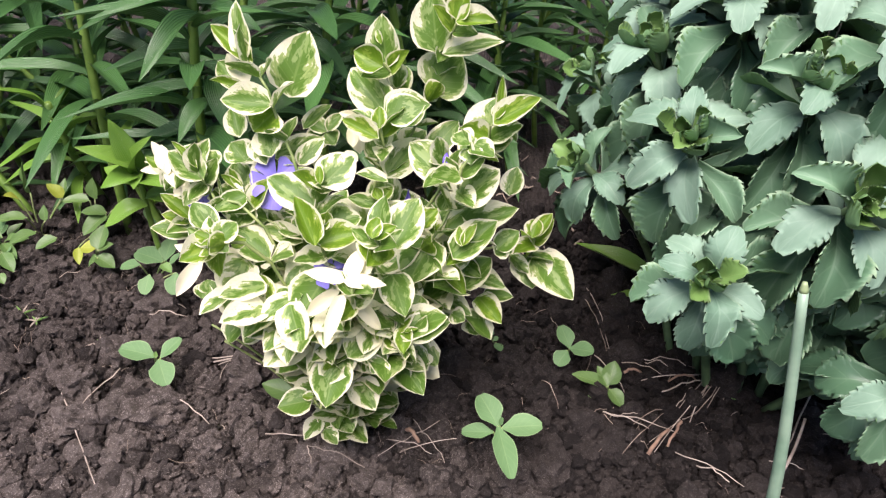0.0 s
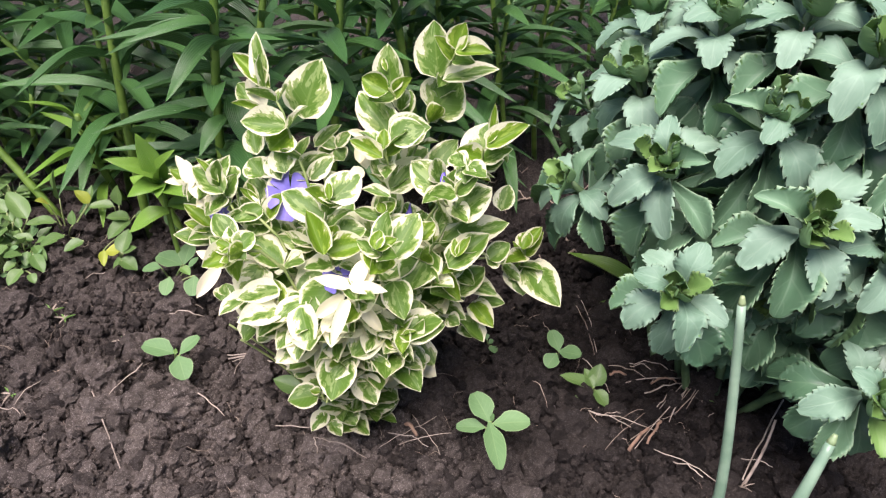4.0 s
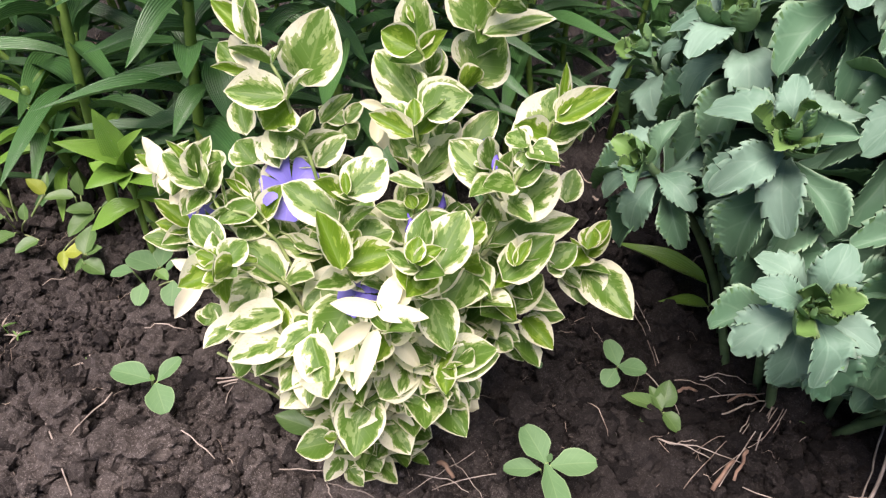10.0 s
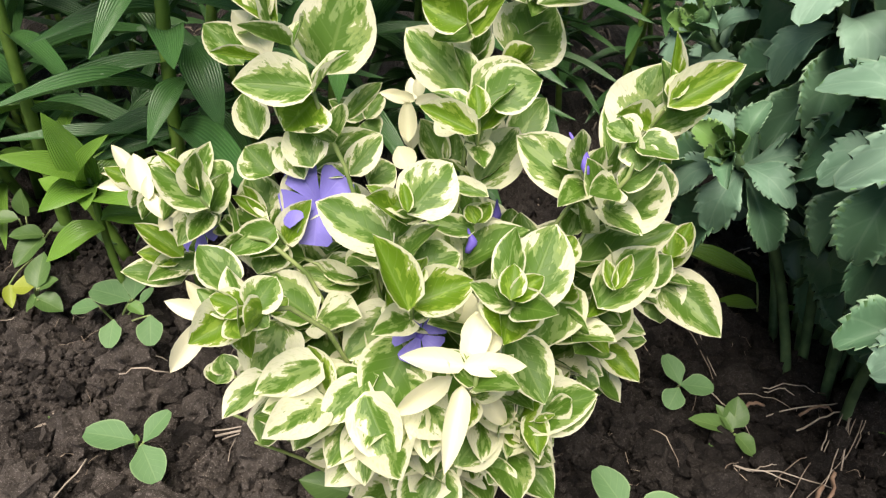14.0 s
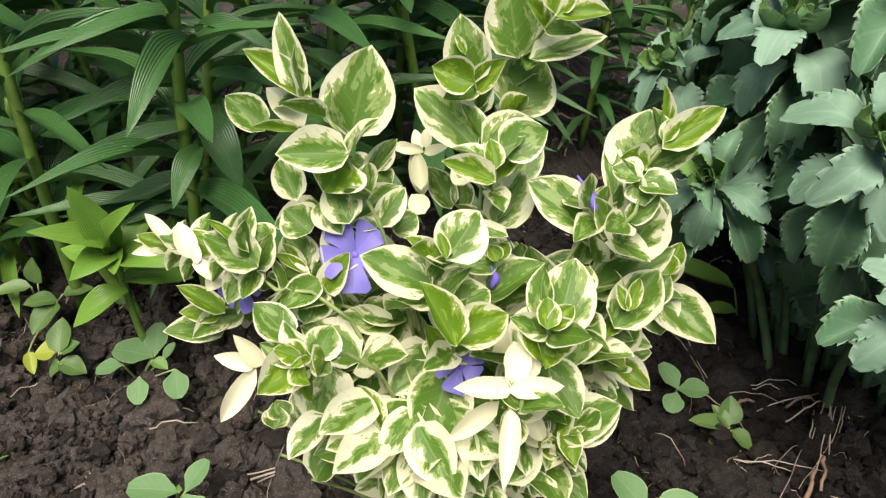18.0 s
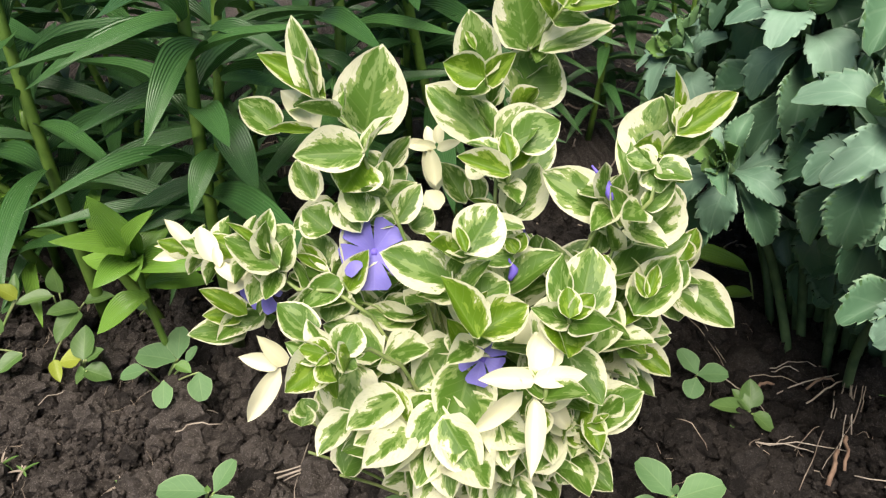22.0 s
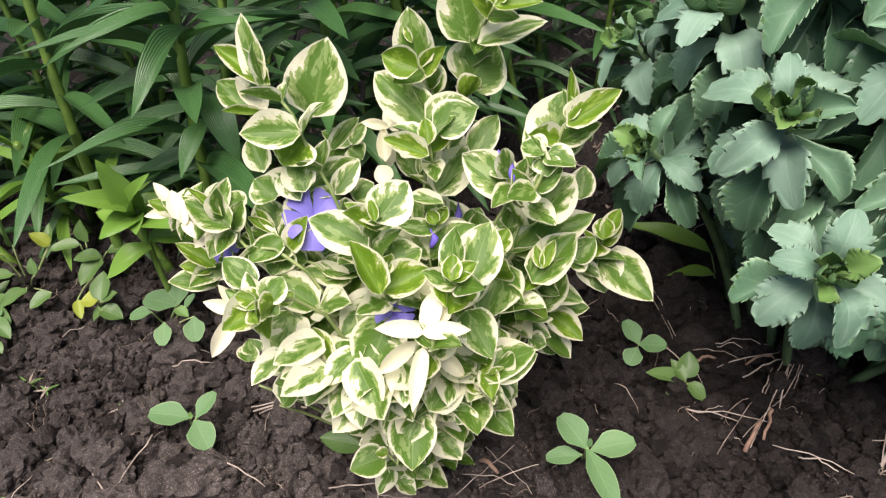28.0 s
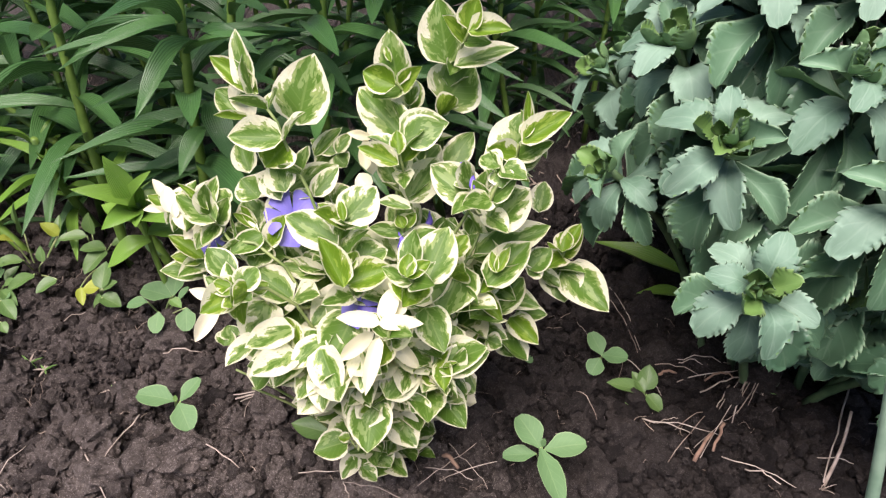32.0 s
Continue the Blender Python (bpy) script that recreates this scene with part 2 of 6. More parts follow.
BUD = plain_leaf("violet_bud", (0.10, 0.07, 0.42), (0.2, 0.15, 0.6), (0.3, 0.26, 0.6), share=0.1, rough=0.6)
LILY = lily_leaf_material("lily_leaf", (0.016, 0.066, 0.018), (0.055, 0.150, 0.034))
LILY_PALE = lily_leaf_material("lily_leaf_pale", (0.085, 0.205, 0.018), (0.165, 0.315, 0.04))
LILY_STEM = stem_material("lily_stem", (0.075, 0.155, 0.02), (0.14, 0.24, 0.04), 0.42)
SEDUM = plain_leaf("sedum_leaf", (0.048, 0.128, 0.066), (0.215, 0.335, 0.238), (0.24, 0.36, 0.25), rough=0.62, share=0.08, spec=0.32, count=4, vein_amount=0.25, rim=(0.28, 0.4, 0.27))
SEDUM_LONG = plain_leaf("sedum_leaf_long", (0.045, 0.128, 0.058), (0.142, 0.258, 0.148), (0.22, 0.34, 0.21), rough=0.58, share=0.1, spec=0.35, count=4, vein_amount=0.3, rim=(0.32, 0.45, 0.27))
SEDUM_UNDER = plain_leaf("sedum_leaf_underside", (0.075, 0.18, 0.065), (0.14, 0.26, 0.105), (0.2, 0.32, 0.14), rough=0.5, share=0.15, count=4, vein_amount=0.15)
SEDUM_DARK = plain_leaf("sedum_leaf_dark", (0.032, 0.098, 0.045), (0.095, 0.190, 0.105), (0.15, 0.25, 0.14), rough=0.42, share=0.1, spec=0.5, count=4, vein_amount=0.25, rim=(0.16, 0.27, 0.15))
SEDUM_YOUNG = plain_leaf("sedum_leaf_young", (0.115, 0.25, 0.055), (0.21, 0.37, 0.105), (0.3, 0.44, 0.15), rough=0.5, share=0.38, count=4, vein_amount=0.12, rim=(0.38, 0.5, 0.26))
SEDUM_STEM = stem_material("sedum_stem", (0.045, 0.09, 0.035), (0.09, 0.15, 0.06))
SEEDLING = plain_leaf("seedling_leaf", (0.070, 0.160, 0.056), (0.135, 0.245, 0.100), (0.22, 0.32, 0.14), rough=0.6, spec=0.25, share=0.2, vein_amount=0.25, rim=(0.28, 0.39, 0.19))
WEED = plain_leaf("weed_leaf", (0.05, 0.12, 0.028), (0.115, 0.20, 0.055), (0.2, 0.3, 0.1), share=0.22)
WEED_YELLOW = plain_leaf("weed_leaf_yellow", (0.2, 0.27, 0.03), (0.32, 0.36, 0.05), (0.4, 0.45, 0.1), share=0.25)
WEED_STEM = stem_material("weed_stem", (0.16, 0.25, 0.07), (0.28, 0.32, 0.14))
ROOT = stem_material("dry_root", (0.12, 0.09, 0.065), (0.34, 0.28, 0.21), 0.85)
STRAW = stem_material("dry_straw", (0.20, 0.165, 0.125), (0.40, 0.34, 0.27), 0.8)
TWIG = stem_material("dry_twig", (0.14, 0.085, 0.055), (0.26, 0.17, 0.11), 0.85)
STONE = stem_material("pebble", (0.06, 0.05, 0.045), (0.12, 0.10, 0.092), 0.85)

# ---- mesh helpers ----


def ground_z(x, y):
    """The bed rises a little towards the back."""
    z = 0.10 * (min(max(y, 0.35), 0.95) - 0.6)
    z += 0.012 * (noise.noise(Vector((x * 6, y * 6, 0.3)))) + 0.008 * noise.noise(Vector((x * 17, y * 17, 4.1)))
    return z


def to_mesh(name, bm, smooth=True):
    me = bpy.data.meshes.new(name)
    bm.to_mesh(me)
    bm.free()
    if smooth:
        for f in me.polygons:
            f.use_smooth = True
    return me


def part(name, bm, material, parent, label=""):
    """Links a bmesh or a mesh as one object under a thing or a part."""
    me = to_mesh(name, bm) if isinstance(bm, bmesh.types.BMesh) else bm
    if material is not None and not me.materials:
        me.materials.append(material)
    ob = new(name, me)
    ob.parent = parent
    return tagged(ob, label)


def thing(name, x, y, z, label, category, group=""):
    ob = new(name)
    ob.location = (x, y, z)
    ob.empty_display_size = 0.02
    return tagged(ob, label, category, group)


def blade_mesh(name, material, outline, nu=3, nv=9, cup=0.25, bend=0.2, wave=0.0, teeth=0.0, twist=0.0, seed=0, thick=0.0, under=None):
    """A leaf of unit length along +Y, its upper face to +Z. outline(v): half-width of unit width at v."""
    rng = random.Random(seed)
    ph = rng.uniform(0, 6.28)
    bm = bmesh.new()
    lay = bm.loops.layers.uv.new("UVMap")
    grid = []
    for j in range(nv + 1):
        v = j / nv
        w = outline(v)
        row = []
        for i in range(-nu, nu + 1):
            s = i / nu
            ww = w
            if teeth and abs(i) == nu and 0.42 < v < 0.99:
                ww = w * (1 + teeth * (-0.8, -0.1, 0.5, 1.0)[(j + (2 if i > 0 else 0)) % 4])
            x = s * ww
            z = cup * (abs(s) ** 1.6) * w * 0.9 + bend * v * (1 - v) * 1.6 + wave * math.sin(v * 9 + ph + (1.5 if s > 0 else 0)) * abs(s) * w
            a = twist * v
            row.append((bm.verts.new((x * math.cos(a), v, z + x * math.sin(a))), ((s + 1) / 2, v)))
        grid.append(row)
    for j in range(nv):
        for i in range(2 * nu):
            q = [grid[j][i], grid[j][i + 1], grid[j + 1][i + 1], grid[j + 1][i]]
            f = bm.faces.new([k[0] for k in q])
            for lp, k in zip(f.loops, q):
                lp[lay].uv = k[1]
    if thick:
        low = []
        for j, row in enumerate(grid):
            e = thick * (0.35 + 0.65 * math.sin(math.pi * min(1.0, 0.15 + 0.8 * j / nv)))
            low.append([(bm.verts.new(k[0].co - Vector((0, 0, e * (1 - (i / nu) ** 2 * 0.85)))), k[1]) for i, k in zip(range(-nu, nu + 1), row)])
        for j in range(nv):
            for i in range(2 * nu):
                q = [low[j + 1][i], low[j + 1][i + 1], low[j][i + 1], low[j][i]]
                f = bm.faces.new([k[0] for k in q])
                f.material_index = 1 if under else 0
                for lp, k in zip(f.loops, q):
                    lp[lay].uv = k[1]
    bmesh.ops.remove_doubles(bm, verts=bm.verts, dist=1e-6)
    me = to_mesh(name, bm)
    me.materials.append(material)
    if under:
        me.materials.append(under)
    return me


def ovate(v):
    return 0.5 * max(0.0, math.sin(math.pi * v ** 0.78)) ** (0.46 + 0.36 * v) + 0.001


def lance(v):
    return 0.5 * max(0.0, math.sin(math.pi * v ** 0.62)) ** 0.9 + 0.002


def frame_of(base, tip, facing):
    """Pose and length of a leaf from its base to its tip, its upper face turned as far as it can to facing."""
    b, t = Vector(base), Vector(tip)
    y = t - b
    length = y.length
    y.normalize()
    z = Vector(facing) - Vector(facing).dot(y) * y
    if z.length < 1e-4:
        z = Vector((0, 0, 1)) - y.z * y
    z.normalize()
    x = y.cross(z)
    m = Matrix((x, y, z)).transposed().to_4x4()
    m.translation = b
    return m, length


def leaf(parent, mesh, base, tip, width, facing, name="leaf", label=""):
    """Places one leaf, given in the parent's own space."""
    m, length = frame_of(base, tip, facing)
    ob = new(name, mesh)
    ob.parent = parent
    ob.matrix_basis = m @ Matrix.Diagonal((width, length, (length + width) / 2, 1))
    return tagged(ob, label)


def tube(points, r0, r1, sides=7):
    """A tapered stalk along points."""
    bm = bmesh.new()
    rings = []
    pts = [Vector(p) for p in points]
    ref = Vector((0.31, 0.95, 0.12))
    for k, p in enumerate(pts):
        d = (pts[min(k + 1, len(pts) - 1)] - pts[max(k - 1, 0)]).normalized()
        a = d.cross(ref).normalized()
        b = d.cross(a)
        r = r0 + (r1 - r0) * k / (len(pts) - 1)
        rings.append([bm.verts.new(p + r * (math.cos(6.2832 * i / sides) * a + math.sin(6.2832 * i / sides) * b)) for i in range(sides)])
    for q, s in zip(rings, rings[1:]):
        for i in range(sides):
            bm.faces.new((q[i], q[(i + 1) % sides], s[(i + 1) % sides], s[i]))
    bm.faces.new(rings[-1])
    bm.faces.new(rings[0][::-1])
    bmesh.ops.recalc_face_normals(bm, faces=bm.faces)
    return bm


def arc(a, b, lift=0.0, side=0.0, n=8):
    """Points from a to b that bow up by lift and sideways by side."""
    a, b = Vector(a), Vector(b)
    d = b - a
    s = Vector((d.y, -d.x, 0))
    s = s.normalized() if s.length > 1e-6 else Vector((1, 0, 0))
    return [a + d * (k / n) + (Vector((0, 0, lift)) + s * side) * math.sin(math.pi * k / n) for k in range(n + 1)]

# ---- the bed ----


def axis(lo, hi, step, far):
    """Fine steps from lo to hi, growing ones outside."""
    inner = list(np.arange(lo, hi + step / 2, step))
    out, d = [], step
    reach = 0.0
    while reach < far:
        d *= 1.28
        reach += d
        out.append(reach)
    return [lo - r for r in reversed(out)] + inner + [hi + r for r in out]


def surface_z(x, y):
    """The top of the soil with its crumbs and hollows."""
    z = ground_z(x, y)
    if -1.2 < x < 1.2 and 0.1 < y < 1.8:
        z += 0.012 * noise.fractal(Vector((x * 42, y * 42, 1.9)), 0.6, 2.1, 4)
        z += 0.0035 * (1 - 2 * abs(noise.noise(Vector((x * 150, y * 150, 7.7)))))
    return z


def build_ground():
    xs, ys = axis(-0.60, 0.62, 0.0026, 60), axis(0.42, 1.0, 0.0026, 60)
    verts, faces = [], []
    for y in ys:
        for x in xs:
            z = surface_z(x, y)
            verts.append((x, y, z))
    nx = len(xs)
    for j in range(len(ys) - 1):
        for i in range(nx - 1):
            a = j * nx + i
            faces.append((a, a + 1, a + 1 + nx, a + nx))
    me = bpy.data.meshes.new("ground")
    me.from_pydata(verts, [], faces)
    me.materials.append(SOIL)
    return tagged(new("ground", me), "dark brown crumbly garden soil of a flower bed", "soil", kind="structure")


ground = build_ground()


def lump(rng, r, sub=1):
    """Vertices and faces of one rough clod of radius r."""
    bm = bmesh.new()
    bmesh.ops.create_icosphere(bm, subdivisions=sub, radius=1.0)
    o = Vector((rng.uniform(-50, 50), rng.uniform(-50, 50), rng.uniform(-50, 50)))
    sq = Vector((rng.uniform(0.8, 1.2), rng.uniform(0.8, 1.2), rng.uniform(0.8, 1.15)))
    cuts = []
    for _ in range(3):
        n = Vector((rng.gauss(0, 1), rng.gauss(0, 1), rng.gauss(0, 1))).normalized()
        cuts.append((n, rng.uniform(0.55, 0.9)))
    vs = []
    for v in bm.verts:
        for n, d in cuts:
            v.co -= max(0.0, v.co.dot(n) - d) * n
        k = 1.1 + 0.4 * noise.noise(v.co * 1.3 + o) + 0.45 * noise.noise(v.co * 2.9 + o) + 0.35 * noise.noise(v.co * 7 + o)
        vs.append(Vector((v.co.x * sq.x, v.co.y * sq.y, v.co.z * sq.z)) * (r * k))
    fs = [tuple(v.index for v in f.verts) for f in bm.faces]
    bm.free()
    return vs, fs


def build_clods(seed):
    """Crumbs and small clods, heaped unevenly: fine crumbs everywhere, coarser ones in patches."""
    rng = random.Random(seed)
    verts, faces = [], []
    shapes = [lump(rng, 1.0, 1) for _ in range(20)] + [lump(rng, 1.0, 2) for _ in range(30)]
    for k in range(24000):
        x, y = rng.uniform(-0.58, 0.52), 0.42 + 0.52 * rng.random() ** 1.25
        coarse = noise.noise(Vector((x * 9, y * 9, 2.2)))
        if k < 17000:
            r = 0.0012 + 0.0026 * rng.random() ** 1.4
        elif rng.random() < 0.75 + coarse:
            r = 0.0034 + 0.0078 * rng.random() ** 1.8
        else:
            r = rng.uniform(0.0015, 0.004)
        z = surface_z(x, y) + rng.uniform(0.1, 1.1) * r + (0.005 * rng.random() if k < 17000 else 0.0)
        a = rng.uniform(0, 6.28)
        vs, fs = shapes[rng.randrange(20) if r < 0.0028 else rng.randrange(20, 50)]
        n0 = len(verts)
        ca, sa = math.cos(a) * r, math.sin(a) * r
        verts += [(x + ca * v.x - sa * v.y, y + sa * v.x + ca * v.y, z + r * v.z) for v in vs]
        faces += [tuple(k + n0 for k in f) for f in fs]
    me = bpy.data.meshes.new("soil_clods")
    me.from_pydata(verts, [], faces)
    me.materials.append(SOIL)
    return tagged(new("soil_clods", me), "loose crumbs and clods of dark brown garden soil", "soil clods", kind="stuff")


build_clods(3)


def big_clods(count, seed):
    """Fist-like lumps that stand out of the crumbs, each a thing of its own."""
    rng = random.Random(seed)
    for _ in range(count):
        x, y = -0.5 + 0.88 * rng.random() ** 0.85, rng.uniform(0.43, 0.8)
        r = 0.006 + 0.014 * rng.random() ** 1.9
        if math.hypot(x + 0.01, y - 0.57) < 0.05:
            continue
        vs, fs = lump(rng, r, 3)
        me = bpy.data.meshes.new("soil_clod")
        me.from_pydata([tuple(v) for v in vs], [], fs)
        me.materials.append(SOIL)
        ob = new("soil_clod", me)
        ob.location = (x, y, surface_z(x, y) + r * 0.62)
        tagged(ob, "rough lump of dark brown soil in the bed", "soil clod", "large lumps of soil")


def rootlets(name, label, count, seed, x0, x1, y0, y1, r0, r1):
    """Fine dry bits strewn on the soil."""
    rng = random.Random(seed)
    verts, faces = [], []
    for _ in range(count):
        x, y = rng.uniform(x0, x1), rng.uniform(y0, y1)
        a, s, r = rng.uniform(0, 6.28), rng.uniform(0.008, 0.045), rng.uniform(r0, r1)
        k = rng.uniform(-14, 14)
        n0 = len(verts)
        for i in range(7):
            x, y = x + math.cos(a) * s / 6, y + math.sin(a) * s / 6
            a += k * s / 6 + rng.uniform(-0.2, 0.2)
            z = surface_z(x, y) + 0.009 + 0.002 * math.sin(i + k)
            nx, ny = -math.sin(a) * r, math.cos(a) * r
            verts += [(x + nx, y + ny, z - r * 0.5), (x - nx, y - ny, z - r * 0.5), (x, y, z + r)]
        for i in range(6):
            for q in range(3):
                b = n0 + 3 * i
                faces.append((b + q, b + (q + 1) % 3, b + 3 + (q + 1) % 3, b + 3 + q))
    me = bpy.data.meshes.new(name)
    me.from_pydata(verts, [], faces)
    me.materials.append(ROOT)
    tagged(new(name, me), label, "dry litter", kind="stuff")


big_clods(350, 5)
rootlets("rootlets", "fine pale dry rootlets strewn over the soil", 300, 6, -0.5, 0.4, 0.44, 0.84, 0.00015, 0.0004)
rootlets("dry_litter", "pale dry stalks and litter on the soil under the lilies", 420, 7, -0.8, 0.5, 0.84, 1.6, 0.0005, 0.0018)


# ---- variegated periwinkle ----


def kinds(name, material, settings, nv=9):
    return [blade_mesh(name, material, ovate, 3, nv, c, b, w, 0, t, s) for s, (c, b, w, t) in enumerate(settings)]


VM = kinds("vinca_leaf", VINCA, ((0.35, 0.06, 0.05, 0.0), (0.5, 0.12, 0.08, 0.1), (0.2, 0.16, 0.1, -0.1), (0.6, 0.0, 0.05, 0.1), (0.4, -0.06, 0.08, -0.15)))
VW = kinds("vinca_leaf_wide", VINCA_WIDE, ((0.35, 0.08, 0.08, 0.0), (0.5, 0.14, 0.08, 0.15), (0.2, 0.16, 0.12, -0.1), (0.55, -0.05, 0.1, 0.1)))
VP = kinds("vinca_leaf_bleached", VINCA_BLEACHED, ((0.35, 0.1, 0.08, 0.0), (0.25, 0.16, 0.1, -0.1), (0.5, 0.05, 0.08, 0.1)))
VY = kinds("vinca_leaf_young", VINCA_YOUNG, ((0.6, 0.04, 0.05, 0.0), (0.8, 0.0, 0.05, 0.1), (0.5, 0.1, 0.06, -0.1)), 8)
VC = kinds("vinca_leaf_cream", CREAM, ((0.5, 0.05, 0.06, 0.0), (0.3, 0.12, 0.06, 0.1)), 8)
VG = kinds("vinca_leaf_green", WEED, ((0.3, 0.05, 0.05, 0.0),), 8)
vinca = thing("periwinkle_bush", -0.01, 0.555, 0, "bushy variegated periwinkle with cream-edged green leaves and violet flowers", "plant")
VO = Vector(vinca.location)
pick = random.Random(4)


def vleaf(meshes, base, tip, width, facing):
    return leaf(vinca, pick.choice(meshes), base, tip, width * (0.98 if meshes is VC else 1.22), facing)


def vstem(rooted, *points):
    """A stalk through points; a rooted one comes up from the foot of the bush."""
    pts = [Vector(p) for p in points]
    if rooted:
        a = pts[0]
        pts = [q for q in arc((a.x * 0.06, a.y * 0.06, -0.004), a, 0.05 + 0.34 * abs(a.x), 0.0, 5)][:-1] + pts
    part("stem", tube(pts, 0.0015 if rooted else 0.0012, 0.0012, 6), VINCA_STEM, vinca)
    run, turn = 0.0, pick.uniform(0, 3)
    for p, q in list(zip(pts, pts[1:]))[4 if rooted else 0:]:
        d = (q - p).normalized()
        e1 = d.cross(Vector((0.2, 0.9, 0.3))).normalized()
        e2 = d.cross(e1)
        steps = max(1, int((q - p).length / 0.022))
        for k in range(steps):
            o = p.lerp(q, (k + 0.5) / steps)
            if o.z < 0.12:
                continue
            turn += 1.57
            for side in (0, math.pi):
                w = math.cos(turn + side) * e1 + math.sin(turn + side) * e2
                s = pick.uniform(0.023, 0.033)
                leaf(vinca, pick.choice(VW + VM + VY), o, o + (w + d * 0.7).normalized() * s, s * 0.6, d + w * -0.3 + Vector((0, -0.3, 0.2)))


vleaf(VC, (-0.193, 0.122, 0.232), (-0.210, 0.136, 0.251), 0.011, (0.31, -0.60, 0.74))
vleaf(VC, (-0.202, 0.138, 0.218), (-0.225, 0.130, 0.221), 0.010, (0.31, -0.58, 0.75))
vleaf(VC, (-0.204, 0.144, 0.218), (-0.225, 0.142, 0.225), 0.006, (0.31, -0.58, 0.75))
vleaf(VW, (-0.122, 0.032, 0.270), (-0.152, 0.043, 0.290), 0.021, (0.27, -0.60, 0.75))
vleaf(VW, (-0.134, 0.052, 0.271), (-0.125, 0.067, 0.292), 0.012, (0.04, -0.83, 0.56))
vleaf(VY, (-0.126, 0.034, 0.280), (-0.149, 0.046, 0.298), 0.006, (0.27, -0.60, 0.75))
vleaf(VW, (-0.135, 0.057, 0.253), (-0.145, 0.036, 0.241), 0.015, (0.26, -0.57, 0.78))
vleaf(VW, (-0.096, 0.050, 0.250), (-0.106, 0.071, 0.269), 0.022, (0.20, -0.61, 0.77))
vleaf(VY, (-0.095, 0.044, 0.255), (-0.114, 0.051, 0.266), 0.007, (0.20, -0.61, 0.77))
vleaf(VY, (-0.096, 0.046, 0.254), (-0.109, 0.059, 0.268), 0.007, (0.20, -0.61, 0.77))
vleaf(VM, (-0.087, 0.031, 0.258), (-0.111, 0.014, 0.252), 0.016, (0.21, -0.58, 0.79))
vleaf(VM, (-0.091, 0.040, 0.243), (-0.099, 0.021, 0.232), 0.024, (0.19, -0.56, 0.80))
vleaf(VW, (-0.084, 0.110, 0.263), (-0.117, 0.094, 0.257), 0.019, (0.19, -0.63, 0.75))
vleaf(VW, (-0.065, 0.062, 0.273), (-0.081, 0.036, 0.255), 0.025, (0.16, -0.61, 0.77))
vleaf(VY, (-0.155, 0.069, 0.207), (-0.185, 0.080, 0.226), 0.013, (0.28, -0.56, 0.78))
vleaf(VY, (-0.160, 0.079, 0.197), (-0.187, 0.077, 0.205), 0.014, (0.27, -0.55, 0.79))
vleaf(VM, (-0.160, 0.086, 0.180), (-0.201, 0.077, 0.189), 0.019, (0.27, -0.53, 0.80))
vleaf(VM, (-0.105, -0.009, 0.246), (-0.124, 0.008, 0.263), 0.019, (0.24, -0.55, 0.80))
vleaf(VW, (-0.091, -0.038, 0.257), (-0.080, -0.021, 0.265), 0.017, (0.20, -0.54, 0.82))
vleaf(VM, (-0.092, -0.038, 0.256), (-0.082, -0.042, 0.251), 0.011, (0.20, -0.54, 0.82))
vleaf(VY, (-0.098, -0.021, 0.242), (-0.123, -0.040, 0.238), 0.021, (0.24, -0.50, 0.83))
vleaf(VY, (-0.096, -0.028, 0.249), (-0.113, -0.025, 0.256), 0.013, (0.23, -0.52, 0.82))
vleaf(VY, (-0.093, -0.033, 0.254), (-0.104, -0.039, 0.254), 0.005, (0.23, -0.52, 0.82))
vleaf(VW, (-0.086, 0.005, 0.211), (-0.097, -0.030, 0.193), 0.030, (0.18, -0.49, 0.85))
vleaf(VM, (-0.116, -0.012, 0.185), (-0.120, -0.002, 0.192), 0.014, (0.18, -0.49, 0.85))
vleaf(VM, (-0.061, -0.013, 0.176), (-0.081, 0.020, 0.199), 0.026, (0.13, -0.51, 0.85))
vleaf(VY, (-0.059, -0.037, 0.194), (-0.069, -0.013, 0.209), 0.015, (0.14, -0.48, 0.86))
vleaf(VY, (-0.058, -0.039, 0.196), (-0.085, -0.052, 0.194), 0.011, (0.16, -0.45, 0.88))
vleaf(VM, (-0.057, -0.032, 0.183), (-0.098, -0.042, 0.185), 0.023, (0.16, -0.45, 0.88))
vleaf(VM, (-0.052, -0.029, 0.177), (-0.073, -0.043, 0.174), 0.013, (0.16, -0.45, 0.88))
vleaf(VY, (-0.056, -0.022, 0.167), (-0.031, -0.036, 0.158), 0.025, (0.09, -0.44, 0.89))
vleaf(VC, (-0.134, 0.030, 0.190), (-0.162, 0.020, 0.153), 0.015, (0.1, -0.7, 0.7))
vleaf(VC, (-0.134, 0.031, 0.191), (-0.160, 0.034, 0.201), 0.012, (0.1, -0.7, 0.7))
vleaf(VC, (-0.130, 0.032, 0.190), (-0.146, 0.038, 0.214), 0.012, (0.1, -0.7, 0.7))
vleaf(VY, (-0.087, -0.021, 0.241), (-0.077, -0.013, 0.244), 0.011, (0.18, -0.53, 0.83))
vleaf(VW, (-0.042, 0.028, 0.215), (-0.079, 0.034, 0.225), 0.016, (0.14, -0.56, 0.82))
vleaf(VM, (-0.064, 0.036, 0.227), (-0.034, 0.031, 0.218), 0.017, (0.14, -0.56, 0.82))
vleaf(VC, (-0.096, 0.085, 0.188), (-0.070, 0.056, 0.165), 0.035, (0.15, -0.54, 0.83))
vleaf(VW, (-0.022, -0.004, 0.271), (-0.062, 0.011, 0.288), 0.025, (0.11, -0.60, 0.79))
